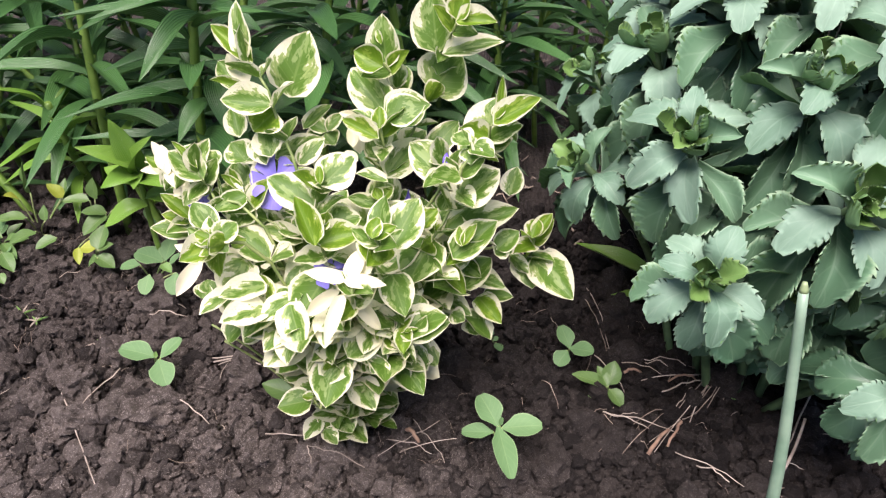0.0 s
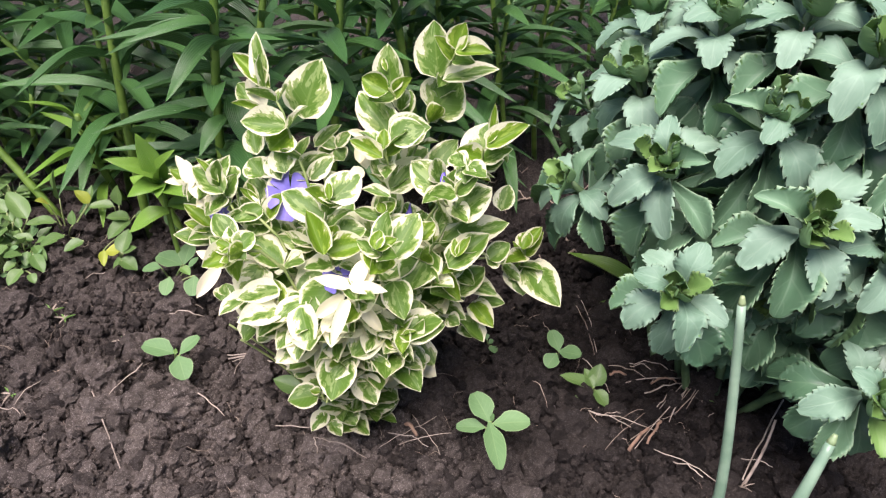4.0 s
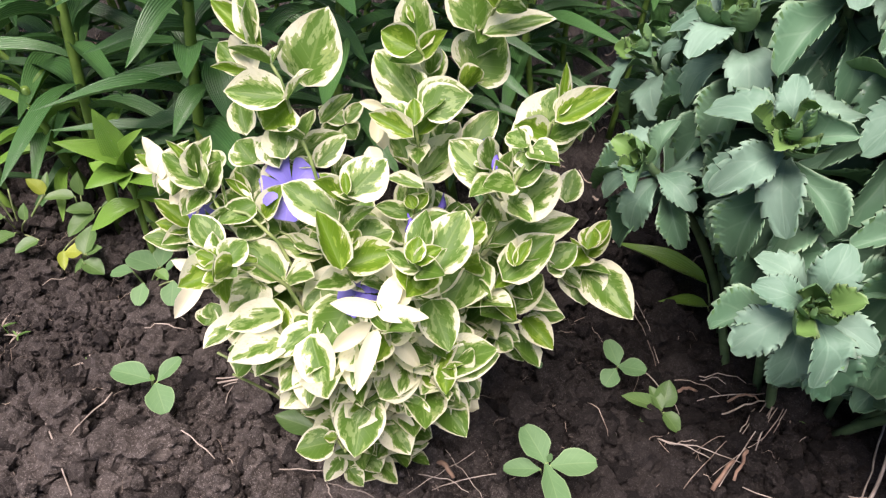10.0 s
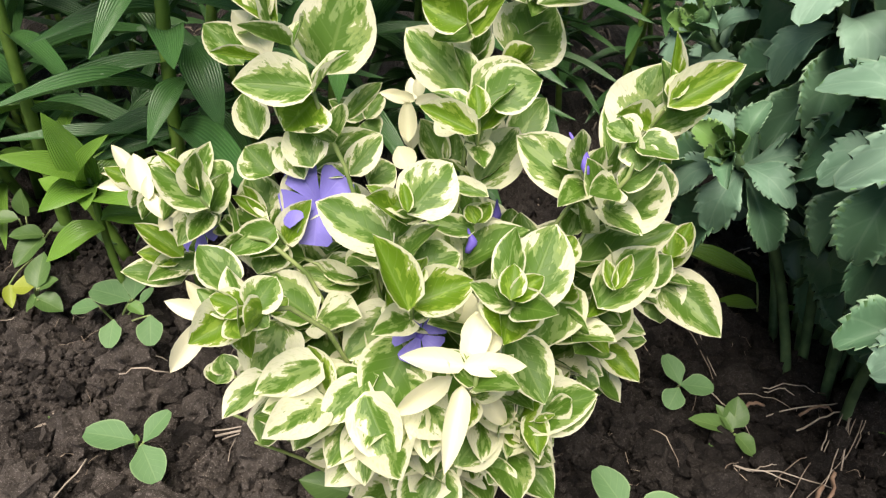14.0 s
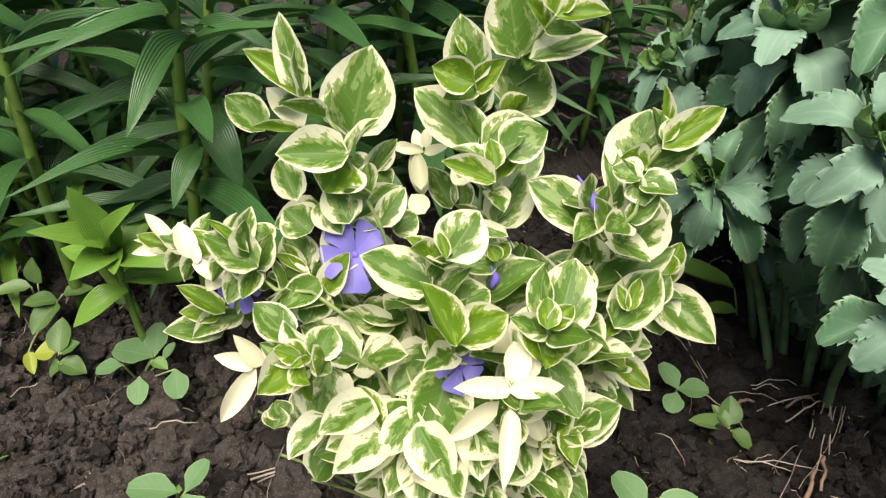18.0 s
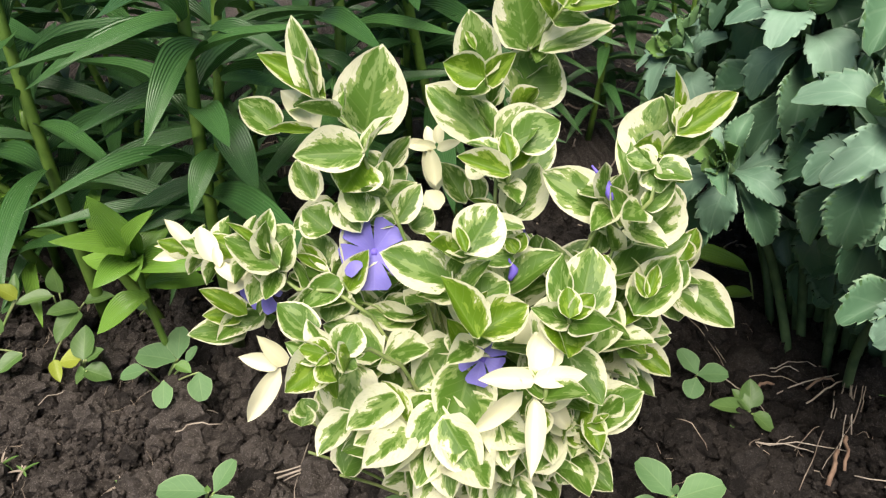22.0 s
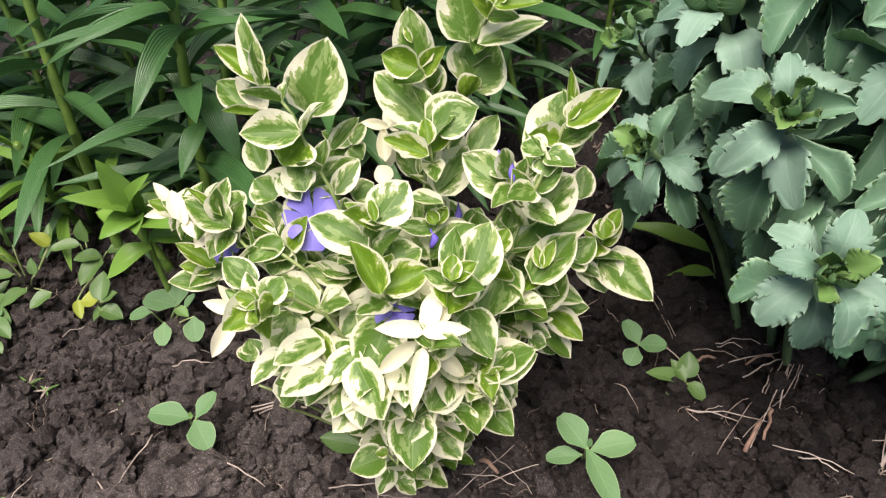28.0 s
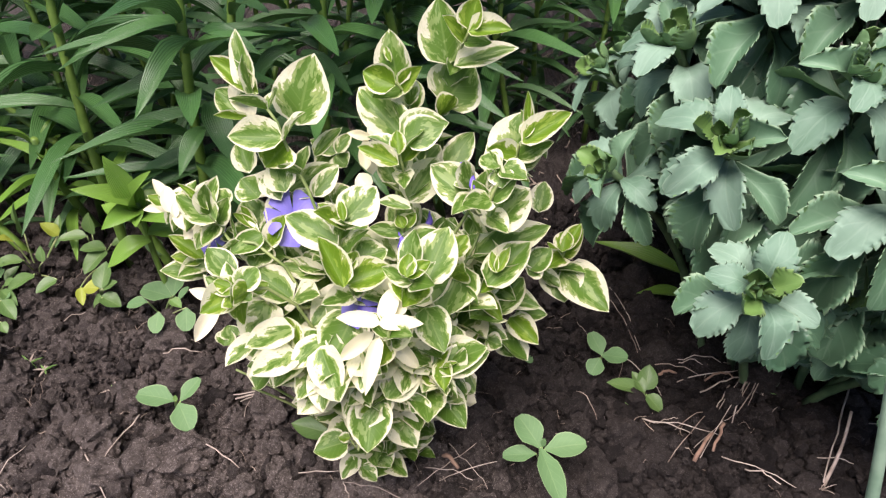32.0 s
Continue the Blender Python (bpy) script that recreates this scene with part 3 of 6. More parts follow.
vleaf(VY, (-0.012, -0.002, 0.287), (-0.036, 0.010, 0.299), 0.010, (0.08, -0.63, 0.78))
vleaf(VW, (-0.015, -0.005, 0.291), (0.008, 0.017, 0.308), 0.026, (0.05, -0.64, 0.77))
vleaf(VY, (-0.015, -0.009, 0.295), (-0.018, 0.004, 0.305), 0.006, (0.05, -0.64, 0.77))
vleaf(VM, (-0.048, 0.054, 0.279), (-0.066, 0.055, 0.280), 0.010, (0.05, -0.36, 0.93))
vleaf(VW, (-0.048, 0.058, 0.275), (-0.028, 0.079, 0.291), 0.015, (0.09, -0.66, 0.75))
vleaf(VM, (-0.042, 0.165, 0.257), (-0.067, 0.174, 0.268), 0.015, (0.10, -0.68, 0.72))
vleaf(VM, (-0.041, 0.156, 0.262), (-0.027, 0.171, 0.275), 0.012, (0.07, -0.69, 0.72))
vleaf(VM, (-0.042, 0.158, 0.259), (-0.032, 0.150, 0.250), 0.018, (0.07, -0.69, 0.72))
vleaf(VM, (-0.045, 0.168, 0.252), (-0.063, 0.155, 0.243), 0.020, (0.10, -0.68, 0.72))
vleaf(VW, (-0.018, 0.009, 0.213), (-0.050, -0.017, 0.201), 0.030, (0.09, -0.52, 0.85))
vleaf(VY, (-0.015, -0.043, 0.261), (-0.032, -0.024, 0.293), 0.016, (0.42, -0.67, 0.61))
vleaf(VY, (-0.015, -0.033, 0.256), (0.019, -0.022, 0.262), 0.022, (0.03, -0.56, 0.83))
vleaf(VW, (-0.015, -0.006, 0.254), (0.014, 0.003, 0.260), 0.025, (0.03, -0.59, 0.81))
vleaf(VM, (-0.013, -0.008, 0.233), (0.005, -0.019, 0.225), 0.020, (0.03, -0.53, 0.85))
vleaf(VM, (-0.017, -0.004, 0.229), (-0.024, -0.015, 0.222), 0.016, (0.03, -0.53, 0.85))
vleaf(VY, (-0.013, -0.032, 0.268), (-0.020, -0.021, 0.276), 0.011, (0.03, -0.56, 0.83))
vleaf(VY, (-0.013, -0.030, 0.267), (-0.009, -0.021, 0.273), 0.010, (0.03, -0.56, 0.83))
vleaf(VW, (0.041, -0.041, 0.259), (0.061, -0.006, 0.286), 0.028, (-0.08, -0.58, 0.81))
vleaf(VY, (0.032, -0.044, 0.268), (0.025, -0.032, 0.283), 0.011, (0.26, -0.71, 0.66))
vleaf(VY, (0.031, -0.055, 0.278), (0.047, -0.046, 0.285), 0.010, (-0.06, -0.56, 0.83))
vleaf(VY, (0.030, -0.057, 0.280), (0.033, -0.043, 0.290), 0.011, (-0.06, -0.56, 0.83))
vleaf(VY, (0.035, -0.041, 0.266), (0.030, -0.058, 0.255), 0.026, (-0.04, -0.53, 0.85))
vleaf(VM, (0.072, 0.006, 0.241), (0.053, -0.028, 0.217), 0.034, (-0.09, -0.53, 0.84))
vleaf(VY, (0.082, 0.010, 0.214), (0.102, -0.017, 0.201), 0.013, (-0.14, -0.51, 0.85))
vleaf(VW, (0.089, -0.015, 0.236), (0.124, 0.009, 0.260), 0.025, (-0.18, -0.55, 0.81))
vleaf(VW, (0.095, 0.033, 0.194), (0.107, 0.059, 0.218), 0.019, (0.02, -0.67, 0.74))
vleaf(VY, (0.096, -0.015, 0.249), (0.107, -0.000, 0.262), 0.008, (-0.18, -0.55, 0.81))
vleaf(VY, (0.095, -0.015, 0.249), (0.093, 0.000, 0.259), 0.007, (-0.18, -0.55, 0.81))
vleaf(VW, (0.098, 0.036, 0.187), (0.138, 0.017, 0.184), 0.020, (-0.17, -0.51, 0.84))
vleaf(VY, (0.114, 0.029, 0.165), (0.136, 0.003, 0.155), 0.019, (-0.17, -0.48, 0.86))
vleaf(VM, (0.119, 0.035, 0.163), (0.147, 0.030, 0.165), 0.017, (-0.17, -0.48, 0.86))
vleaf(VW, (0.073, 0.019, 0.173), (0.109, -0.002, 0.167), 0.020, (-0.13, -0.48, 0.87))
vleaf(VW, (0.065, 0.026, 0.170), (0.086, 0.018, 0.168), 0.014, (-0.13, -0.48, 0.87))
vleaf(VM, (0.166, 0.087, 0.176), (0.167, 0.056, 0.156), 0.034, (-0.20, -0.52, 0.83))
vleaf(VM, (0.168, 0.083, 0.175), (0.204, 0.039, 0.158), 0.033, (-0.24, -0.51, 0.83))
vleaf(VY, (0.163, 0.063, 0.209), (0.180, 0.081, 0.226), 0.013, (-0.24, -0.56, 0.79))
vleaf(VY, (0.161, 0.060, 0.211), (0.166, 0.075, 0.223), 0.015, (-0.24, -0.56, 0.79))
vleaf(VM, (0.126, 0.018, 0.225), (0.145, 0.029, 0.238), 0.017, (-0.21, -0.56, 0.80))
vleaf(VW, (0.125, 0.018, 0.220), (0.138, 0.023, 0.227), 0.015, (-0.21, -0.56, 0.80))
vleaf(VM, (0.079, 0.015, 0.241), (0.142, 0.026, 0.262), 0.025, (-0.17, -0.58, 0.80))
vleaf(VW, (0.091, 0.005, 0.276), (0.123, 0.024, 0.299), 0.032, (-0.18, -0.61, 0.77))
vleaf(VM, (0.134, 0.043, 0.264), (0.141, 0.062, 0.282), 0.017, (-0.22, -0.61, 0.76))
vleaf(VW, (0.086, 0.028, 0.281), (0.048, 0.059, 0.302), 0.028, (-0.10, -0.65, 0.76))
vleaf(VW, (0.085, 0.025, 0.283), (0.094, 0.045, 0.302), 0.019, (-0.14, -0.64, 0.75))
vleaf(VM, (0.077, 0.025, 0.256), (0.086, 0.039, 0.270), 0.013, (-0.14, -0.64, 0.75))
vleaf(VY, (0.062, -0.009, 0.260), (0.075, 0.004, 0.271), 0.015, (-0.08, -0.58, 0.81))
vleaf(VW, (0.032, 0.036, 0.275), (0.004, 0.043, 0.278), 0.010, (-0.00, -0.35, 0.94))
vleaf(VM, (0.025, 0.032, 0.254), (-0.003, 0.037, 0.258), 0.012, (0.00, -0.61, 0.79))
vleaf(VY, (0.025, 0.031, 0.260), (0.021, 0.040, 0.267), 0.009, (0.00, -0.61, 0.79))
vleaf(VY, (0.026, 0.036, 0.257), (0.035, 0.046, 0.265), 0.009, (0.00, -0.61, 0.79))
vleaf(VM, (0.031, 0.070, 0.226), (0.056, 0.068, 0.226), 0.016, (-0.05, -0.61, 0.79))
vleaf(VM, (0.054, 0.076, 0.220), (0.058, 0.090, 0.231), 0.013, (-0.05, -0.61, 0.79))
vleaf(VM, (0.035, 0.078, 0.223), (0.038, 0.092, 0.234), 0.013, (-0.05, -0.61, 0.79))
vleaf(VW, (0.029, 0.059, 0.266), (0.055, 0.088, 0.292), 0.027, (-0.05, -0.65, 0.76))
vleaf(VY, (0.024, 0.045, 0.310), (-0.008, 0.056, 0.321), 0.014, (0.01, -0.69, 0.72))
vleaf(VY, (0.026, 0.056, 0.306), (0.049, 0.076, 0.327), 0.013, (-0.04, -0.70, 0.72))
vleaf(VY, (0.024, 0.048, 0.317), (0.023, 0.062, 0.331), 0.011, (-0.02, -0.70, 0.71))
vleaf(VM, (0.028, 0.059, 0.324), (0.060, 0.064, 0.333), 0.024, (-0.06, -0.71, 0.71))
vleaf(VM, (0.063, 0.141, 0.251), (0.089, 0.165, 0.276), 0.022, (-0.09, -0.68, 0.73))
vleaf(VM, (0.036, 0.149, 0.247), (0.057, 0.164, 0.264), 0.028, (-0.09, -0.68, 0.73))
vleaf(VC, (-0.007, 0.143, 0.245), (-0.014, 0.168, 0.268), 0.014, (0.04, -0.68, 0.73))
vleaf(VC, (-0.008, 0.166, 0.271), (-0.031, 0.170, 0.276), 0.010, (0.04, -0.68, 0.73))
vleaf(VC, (-0.007, 0.172, 0.268), (-0.008, 0.186, 0.281), 0.010, (0.04, -0.68, 0.73))
vleaf(VW, (0.014, 0.138, 0.234), (-0.001, 0.164, 0.259), 0.018, (0.04, -0.68, 0.73))
vleaf(VM, (0.022, 0.138, 0.233), (0.024, 0.158, 0.252), 0.016, (0.04, -0.68, 0.73))
vleaf(VM, (-0.014, -0.015, 0.214), (-0.033, -0.054, 0.194), 0.033, (0.07, -0.48, 0.88))
vleaf(VC, (0.011, -0.066, 0.247), (-0.020, -0.064, 0.252), 0.0125, (0.02, -0.5, 0.86))
vleaf(VC, (0.009, -0.066, 0.247), (0.041, -0.064, 0.244), 0.0125, (0.02, -0.5, 0.86))
vleaf(VC, (0.010, -0.070, 0.239), (0.000, -0.102, 0.214), 0.0115, (0.02, -0.6, 0.80))
vleaf(VC, (0.012, -0.064, 0.246), (0.022, -0.042, 0.262), 0.014, (-0.02, -0.7, 0.72))
vleaf(VC, (0.006, -0.062, 0.236), (-0.022, -0.062, 0.208), 0.012, (0.1, -0.65, 0.75))
vleaf(VC, (0.012, -0.062, 0.236), (0.036, -0.060, 0.196), 0.012, (-0.1, -0.65, 0.75))
vleaf(VC, (0.012, -0.011, 0.180), (-0.003, -0.045, 0.164), 0.020, (0.04, -0.45, 0.89))
vleaf(VC, (0.022, -0.022, 0.189), (0.047, -0.056, 0.174), 0.020, (-0.04, -0.44, 0.90))
vleaf(VC, (0.021, -0.059, 0.244), (0.018, -0.039, 0.257), 0.021, (-0.02, -0.52, 0.85))
vleaf(VC, (0.009, -0.011, 0.178), (-0.024, -0.030, 0.170), 0.017, (0.04, -0.45, 0.89))
vleaf(VM, (0.010, -0.069, 0.173), (0.036, -0.043, 0.186), 0.024, (-0.02, -0.43, 0.90))
vleaf(VM, (0.041, -0.028, 0.228), (0.055, -0.060, 0.211), 0.023, (-0.06, -0.49, 0.87))
vleaf(VM, (0.052, -0.050, 0.184), (0.090, -0.042, 0.193), 0.022, (-0.10, -0.45, 0.89))
vleaf(VY, (0.053, -0.047, 0.189), (0.054, -0.068, 0.179), 0.013, (-0.07, -0.43, 0.90))
vleaf(VY, (0.053, -0.054, 0.190), (0.065, -0.051, 0.192), 0.004, (-0.07, -0.43, 0.90))
vleaf(VM, (0.044, -0.029, 0.140), (0.071, -0.062, 0.128), 0.026, (-0.07, -0.40, 0.91))
vleaf(VY, (0.063, -0.021, 0.172), (0.084, -0.009, 0.181), 0.012, (-0.10, -0.47, 0.88))
vleaf(VM, (0.062, -0.017, 0.163), (0.048, -0.031, 0.154), 0.021, (-0.10, -0.47, 0.88))
vleaf(VW, (0.071, -0.029, 0.129), (0.066, -0.017, 0.134), 0.014, (-0.07, -0.40, 0.91))
vleaf(VW, (0.090, -0.006, 0.172), (0.103, -0.013, 0.170), 0.014, (-0.10, -0.47, 0.88))
vleaf(VW, (-0.038, -0.006, 0.125), (-0.059, -0.033, 0.115), 0.024, (0.10, -0.42, 0.90))
vleaf(VW, (-0.038, -0.008, 0.120), (-0.031, -0.026, 0.111), 0.018, (0.10, -0.42, 0.90))
vleaf(VW, (-0.022, -0.018, 0.141), (-0.027, -0.043, 0.131), 0.016, (0.06, -0.42, 0.91))
vleaf(VW, (-0.013, -0.030, 0.133), (-0.024, -0.057, 0.122), 0.020, (0.06, -0.42, 0.91))
vleaf(VM, (-0.002, -0.055, 0.158), (-0.005, -0.094, 0.142), 0.029, (0.02, -0.38, 0.92))
vleaf(VW, (0.012, -0.044, 0.124), (0.031, -0.069, 0.114), 0.023, (-0.01, -0.38, 0.93))
vleaf(VW, (0.028, -0.027, 0.121), (0.032, -0.044, 0.114), 0.013, (-0.01, -0.38, 0.93))
vleaf(VM, (-0.026, -0.054, 0.106), (-0.054, -0.063, 0.105), 0.022, (0.08, -0.36, 0.93))
vleaf(VY, (-0.024, -0.055, 0.111), (-0.034, -0.055, 0.112), 0.008, (0.08, -0.36, 0.93))
vleaf(VG, (-0.051, -0.011, 0.064), (-0.086, -0.005, 0.072), 0.017, (0.11, -0.39, 0.91))
vleaf(VW, (-0.025, -0.030, 0.056), (-0.038, -0.050, 0.049), 0.015, (0.06, -0.35, 0.94))
vleaf(VW, (-0.006, -0.026, 0.056), (0.005, -0.040, 0.050), 0.018, (0.06, -0.35, 0.94))
vleaf(VM, (-0.018, -0.028, 0.056), (-0.022, -0.039, 0.052), 0.017, (0.06, -0.35, 0.94))
vleaf(VW, (-0.021, -0.038, 0.052), (-0.007, -0.051, 0.046), 0.013, (0.04, -0.34, 0.94))
vleaf(VW, (-0.023, -0.034, 0.103), (-0.045, -0.050, 0.099), 0.021, (0.08, -0.36, 0.93))
vleaf(VW, (-0.004, -0.035, 0.120), (-0.021, -0.057, 0.111), 0.021, (0.06, -0.42, 0.91))
vleaf(VW, (-0.061, 0.099, 0.319), (-0.043, 0.120, 0.372), 0.039, (-0.12, -0.91, 0.40))
vleaf(VY, (-0.082, 0.076, 0.357), (-0.119, 0.095, 0.381), 0.015, (0.08, -0.72, 0.69))
vleaf(VW, (-0.088, 0.077, 0.357), (-0.096, 0.097, 0.401), 0.015, (-0.23, -0.90, 0.37))
vleaf(VM, (-0.120, 0.157, 0.300), (-0.146, 0.175, 0.321), 0.022, (0.10, -0.69, 0.72))
vleaf(VC, (-0.088, 0.078, 0.338), (-0.109, 0.095, 0.357), 0.018, (0.07, -0.69, 0.72))
vleaf(VY, (-0.090, 0.072, 0.338), (-0.119, 0.073, 0.342), 0.006, (0.07, -0.69, 0.72))
vleaf(VW, (-0.063, 0.052, 0.331), (-0.105, 0.052, 0.334), 0.023, (0.04, -0.67, 0.74))
vleaf(VY, (-0.064, 0.063, 0.321), (-0.080, 0.048, 0.309), 0.032, (0.02, -0.64, 0.76))
vleaf(VW, (-0.071, 0.071, 0.273), (-0.029, 0.088, 0.287), 0.019, (-0.02, -0.62, 0.78))
vleaf(VM, (-0.052, 0.104, 0.287), (-0.028, 0.124, 0.304), 0.012, (-0.02, -0.62, 0.78))
vleaf(VW, (-0.097, 0.062, 0.296), (-0.106, 0.084, 0.315), 0.017, (0.02, -0.64, 0.76))
vleaf(VW, (-0.066, 0.043, 0.289), (-0.076, 0.064, 0.307), 0.021, (0.02, -0.64, 0.76))
vleaf(VM, (0.023, 0.123, 0.341), (0.017, 0.139, 0.384), 0.026, (-0.17, -0.93, 0.33))
vleaf(VY, (0.021, 0.107, 0.348), (-0.005, 0.116, 0.358), 0.020, (-0.15, -0.88, 0.46))
vleaf(VY, (0.018, 0.123, 0.362), (0.013, 0.133, 0.372), 0.005, (-0.13, -0.73, 0.67))
vleaf(VW, (0.025, 0.108, 0.300), (-0.013, 0.147, 0.331), 0.030, (-0.10, -0.68, 0.73))
vleaf(VW, (0.034, 0.142, 0.310), (0.037, 0.162, 0.330), 0.017, (-0.15, -0.69, 0.71))
vleaf(VM, (0.023, 0.086, 0.313), (0.064, 0.087, 0.324), 0.028, (-0.17, -0.65, 0.74))
vleaf(VM, (0.038, 0.127, 0.284), (0.051, 0.148, 0.307), 0.026, (-0.15, -0.69, 0.71))
vleaf(VM, (0.066, 0.163, 0.343), (0.058, 0.183, 0.396), 0.035, (-0.24, -0.92, 0.31))
vleaf(VM, (0.061, 0.166, 0.303), (0.089, 0.178, 0.338), 0.045, (-0.23, -0.86, 0.46))
vleaf(VW, (0.070, 0.151, 0.347), (0.126, 0.151, 0.361), 0.020, (-0.20, -0.59, 0.78))
vleaf(VY, (0.081, 0.137, 0.381), (0.117, 0.129, 0.384), 0.019, (-0.21, -0.61, 0.76))
vleaf(VY, (0.082, 0.141, 0.381), (0.090, 0.146, 0.406), 0.019, (-0.32, -0.90, 0.28))
vleaf(VW, (0.111, 0.039, 0.311), (0.121, 0.057, 0.347), 0.035, (-0.52, -0.70, 0.49))
vleaf(VW, (0.112, 0.038, 0.310), (0.134, 0.044, 0.324), 0.022, (-0.29, -0.62, 0.73))
vleaf(VM, (0.099, 0.010, 0.324), (0.116, -0.004, 0.323), 0.017, (-0.18, -0.34, 0.92))
vleaf(VM, (0.097, 0.006, 0.327), (0.085, 0.019, 0.330), 0.016, (-0.16, -0.35, 0.92))
vleaf(VW, (0.099, 0.010, 0.323), (0.099, -0.002, 0.315), 0.016, (-0.30, -0.57, 0.77))
vleaf(VY, (0.114, 0.020, 0.339), (0.149, 0.022, 0.361), 0.017, (-0.38, -0.67, 0.63))
vleaf(VY, (0.119, 0.029, 0.336), (0.120, 0.044, 0.369), 0.007, (-0.02, -0.91, 0.41))
vleaf(VY, (0.115, 0.022, 0.342), (0.124, 0.030, 0.353), 0.009, (-0.32, -0.62, 0.72))
vleaf(VM, (0.095, 0.027, 0.302), (0.099, 0.060, 0.329), 0.012, (-0.26, -0.60, 0.75))
vleaf(VC, (-0.011, 0.128, 0.259), (-0.011, 0.151, 0.280), 0.013, (-0.07, -0.66, 0.75))
vleaf(VC, (-0.004, 0.152, 0.281), (-0.002, 0.164, 0.292), 0.009, (-0.07, -0.66, 0.75))
vleaf(VC, (-0.006, 0.150, 0.279), (-0.024, 0.155, 0.282), 0.008, (-0.07, -0.66, 0.75))
vleaf(VC, (-0.006, 0.149, 0.278), (0.013, 0.151, 0.282), 0.009, (-0.07, -0.66, 0.75))
vleaf(VC, (-0.010, 0.117, 0.245), (-0.018, 0.130, 0.255), 0.017, (-0.07, -0.66, 0.75))
vleaf(VC, (-0.165, 0.058, 0.262), (-0.173, 0.077, 0.278), 0.014, (0.16, -0.59, 0.79))
vleaf(VC, (-0.163, 0.056, 0.263), (-0.152, 0.045, 0.253), 0.009, (0.16, -0.59, 0.79))
vleaf(VC, (-0.161, 0.052, 0.262), (-0.163, 0.064, 0.271), 0.007, (0.16, -0.59, 0.79))
vleaf(VC, (-0.149, 0.062, 0.247), (-0.159, 0.051, 0.241), 0.013, (0.13, -0.56, 0.82))
vleaf(VC, (-0.140, 0.053, 0.249), (-0.164, 0.059, 0.258), 0.011, (0.16, -0.59, 0.79))
vleaf(VW, (-0.083, 0.061, 0.295), (-0.071, 0.044, 0.281), 0.018, (0.02, -0.64, 0.76))
vleaf(VW, (-0.090, 0.050, 0.280), (-0.105, 0.063, 0.291), 0.022, (0.02, -0.64, 0.76))
vleaf(VW, (-0.037, 0.075, 0.259), (-0.020, 0.084, 0.267), 0.020, (-0.02, -0.62, 0.78))
vleaf(VC, (-0.025, 0.079, 0.250), (-0.034, 0.096, 0.264), 0.018, (-0.02, -0.62, 0.78))
vleaf(VW, (0.020, 0.081, 0.293), (0.007, 0.093, 0.301), 0.023, (-0.17, -0.65, 0.74))
vleaf(VW, (0.022, 0.083, 0.285), (0.040, 0.083, 0.289), 0.024, (-0.17, -0.65, 0.74))
vleaf(VW, (0.074, 0.026, 0.276), (0.090, 0.030, 0.284), 0.018, (-0.26, -0.60, 0.75))
vleaf(VM, (-0.118, 0.048, 0.272), (-0.127, 0.060, 0.283), 0.019, (0.02, -0.64, 0.76))
vleaf(VM, (-0.122, -0.017, 0.183), (-0.119, -0.005, 0.190), 0.014, (0.18, -0.49, 0.85))
vleaf(VW, (-0.054, -0.014, 0.180), (-0.063, -0.026, 0.174), 0.021, (0.09, -0.52, 0.85))
vleaf(VC, (0.000, -0.033, 0.181), (-0.012, -0.050, 0.172), 0.020, (0.07, -0.48, 0.88))
vleaf(VW, (0.039, -0.060, 0.165), (0.029, -0.071, 0.159), 0.018, (-0.07, -0.43, 0.90))
vleaf(VW, (-0.033, 0.010, 0.111), (-0.049, 0.023, 0.119), 0.023, (0.10, -0.42, 0.90))
vleaf(VW, (0.065, -0.020, 0.201), (0.055, -0.036, 0.190), 0.020, (-0.09, -0.53, 0.84))
vleaf(VW, (0.110, 0.025, 0.140), (0.116, 0.011, 0.133), 0.019, (-0.17, -0.48, 0.86))
vstem(True, (0.068, -0.001, 0.238), (0.080, 0.014, 0.252), (0.089, 0.022, 0.272), (0.092, -0.006, 0.314), (0.105, 0.016, 0.323))
vstem(False, (0.089, 0.022, 0.272), (0.088, 0.030, 0.281), (0.080, 0.021, 0.298), (0.077, 0.025, 0.302))
vstem(True, (-0.060, 0.056, 0.311), (-0.068, 0.061, 0.341), (-0.081, 0.073, 0.355), (-0.089, 0.077, 0.360))
vstem(True, (0.027, 0.056, 0.255), (0.028, 0.074, 0.275), (0.025, 0.051, 0.312), (0.024, 0.055, 0.319))
vstem(True, (0.025, 0.085, 0.307), (0.031, 0.125, 0.313), (0.031, 0.135, 0.326), (0.021, 0.110, 0.350))
vstem(True, (0.052, 0.156, 0.287), (0.062, 0.166, 0.303), (0.071, 0.182, 0.327), (0.075, 0.160, 0.355), (0.083, 0.140, 0.381))
vstem(True, (0.097, 0.031, 0.293), (0.113, 0.040, 0.308), (0.112, 0.019, 0.338), (0.120, 0.030, 0.338))
vstem(True, (-0.022, -0.004, 0.268), (-0.020, 0.004, 0.277), (-0.016, 0.001, 0.288))
vstem(True, (-0.015, -0.003, 0.203), (-0.012, -0.015, 0.222), (-0.013, -0.029, 0.251), (-0.014, -0.021, 0.260))
vstem(True, (-0.081, 0.041, 0.231), (-0.086, 0.027, 0.257), (-0.098, 0.054, 0.249))
vstem(True, (-0.113, 0.027, 0.256), (-0.128, 0.053, 0.251), (-0.123, 0.032, 0.270), (-0.130, 0.040, 0.279), (-0.201, 0.138, 0.221))
vstem(True, (-0.034, -0.024, 0.166), (-0.044, -0.034, 0.185), (-0.060, -0.033, 0.189))
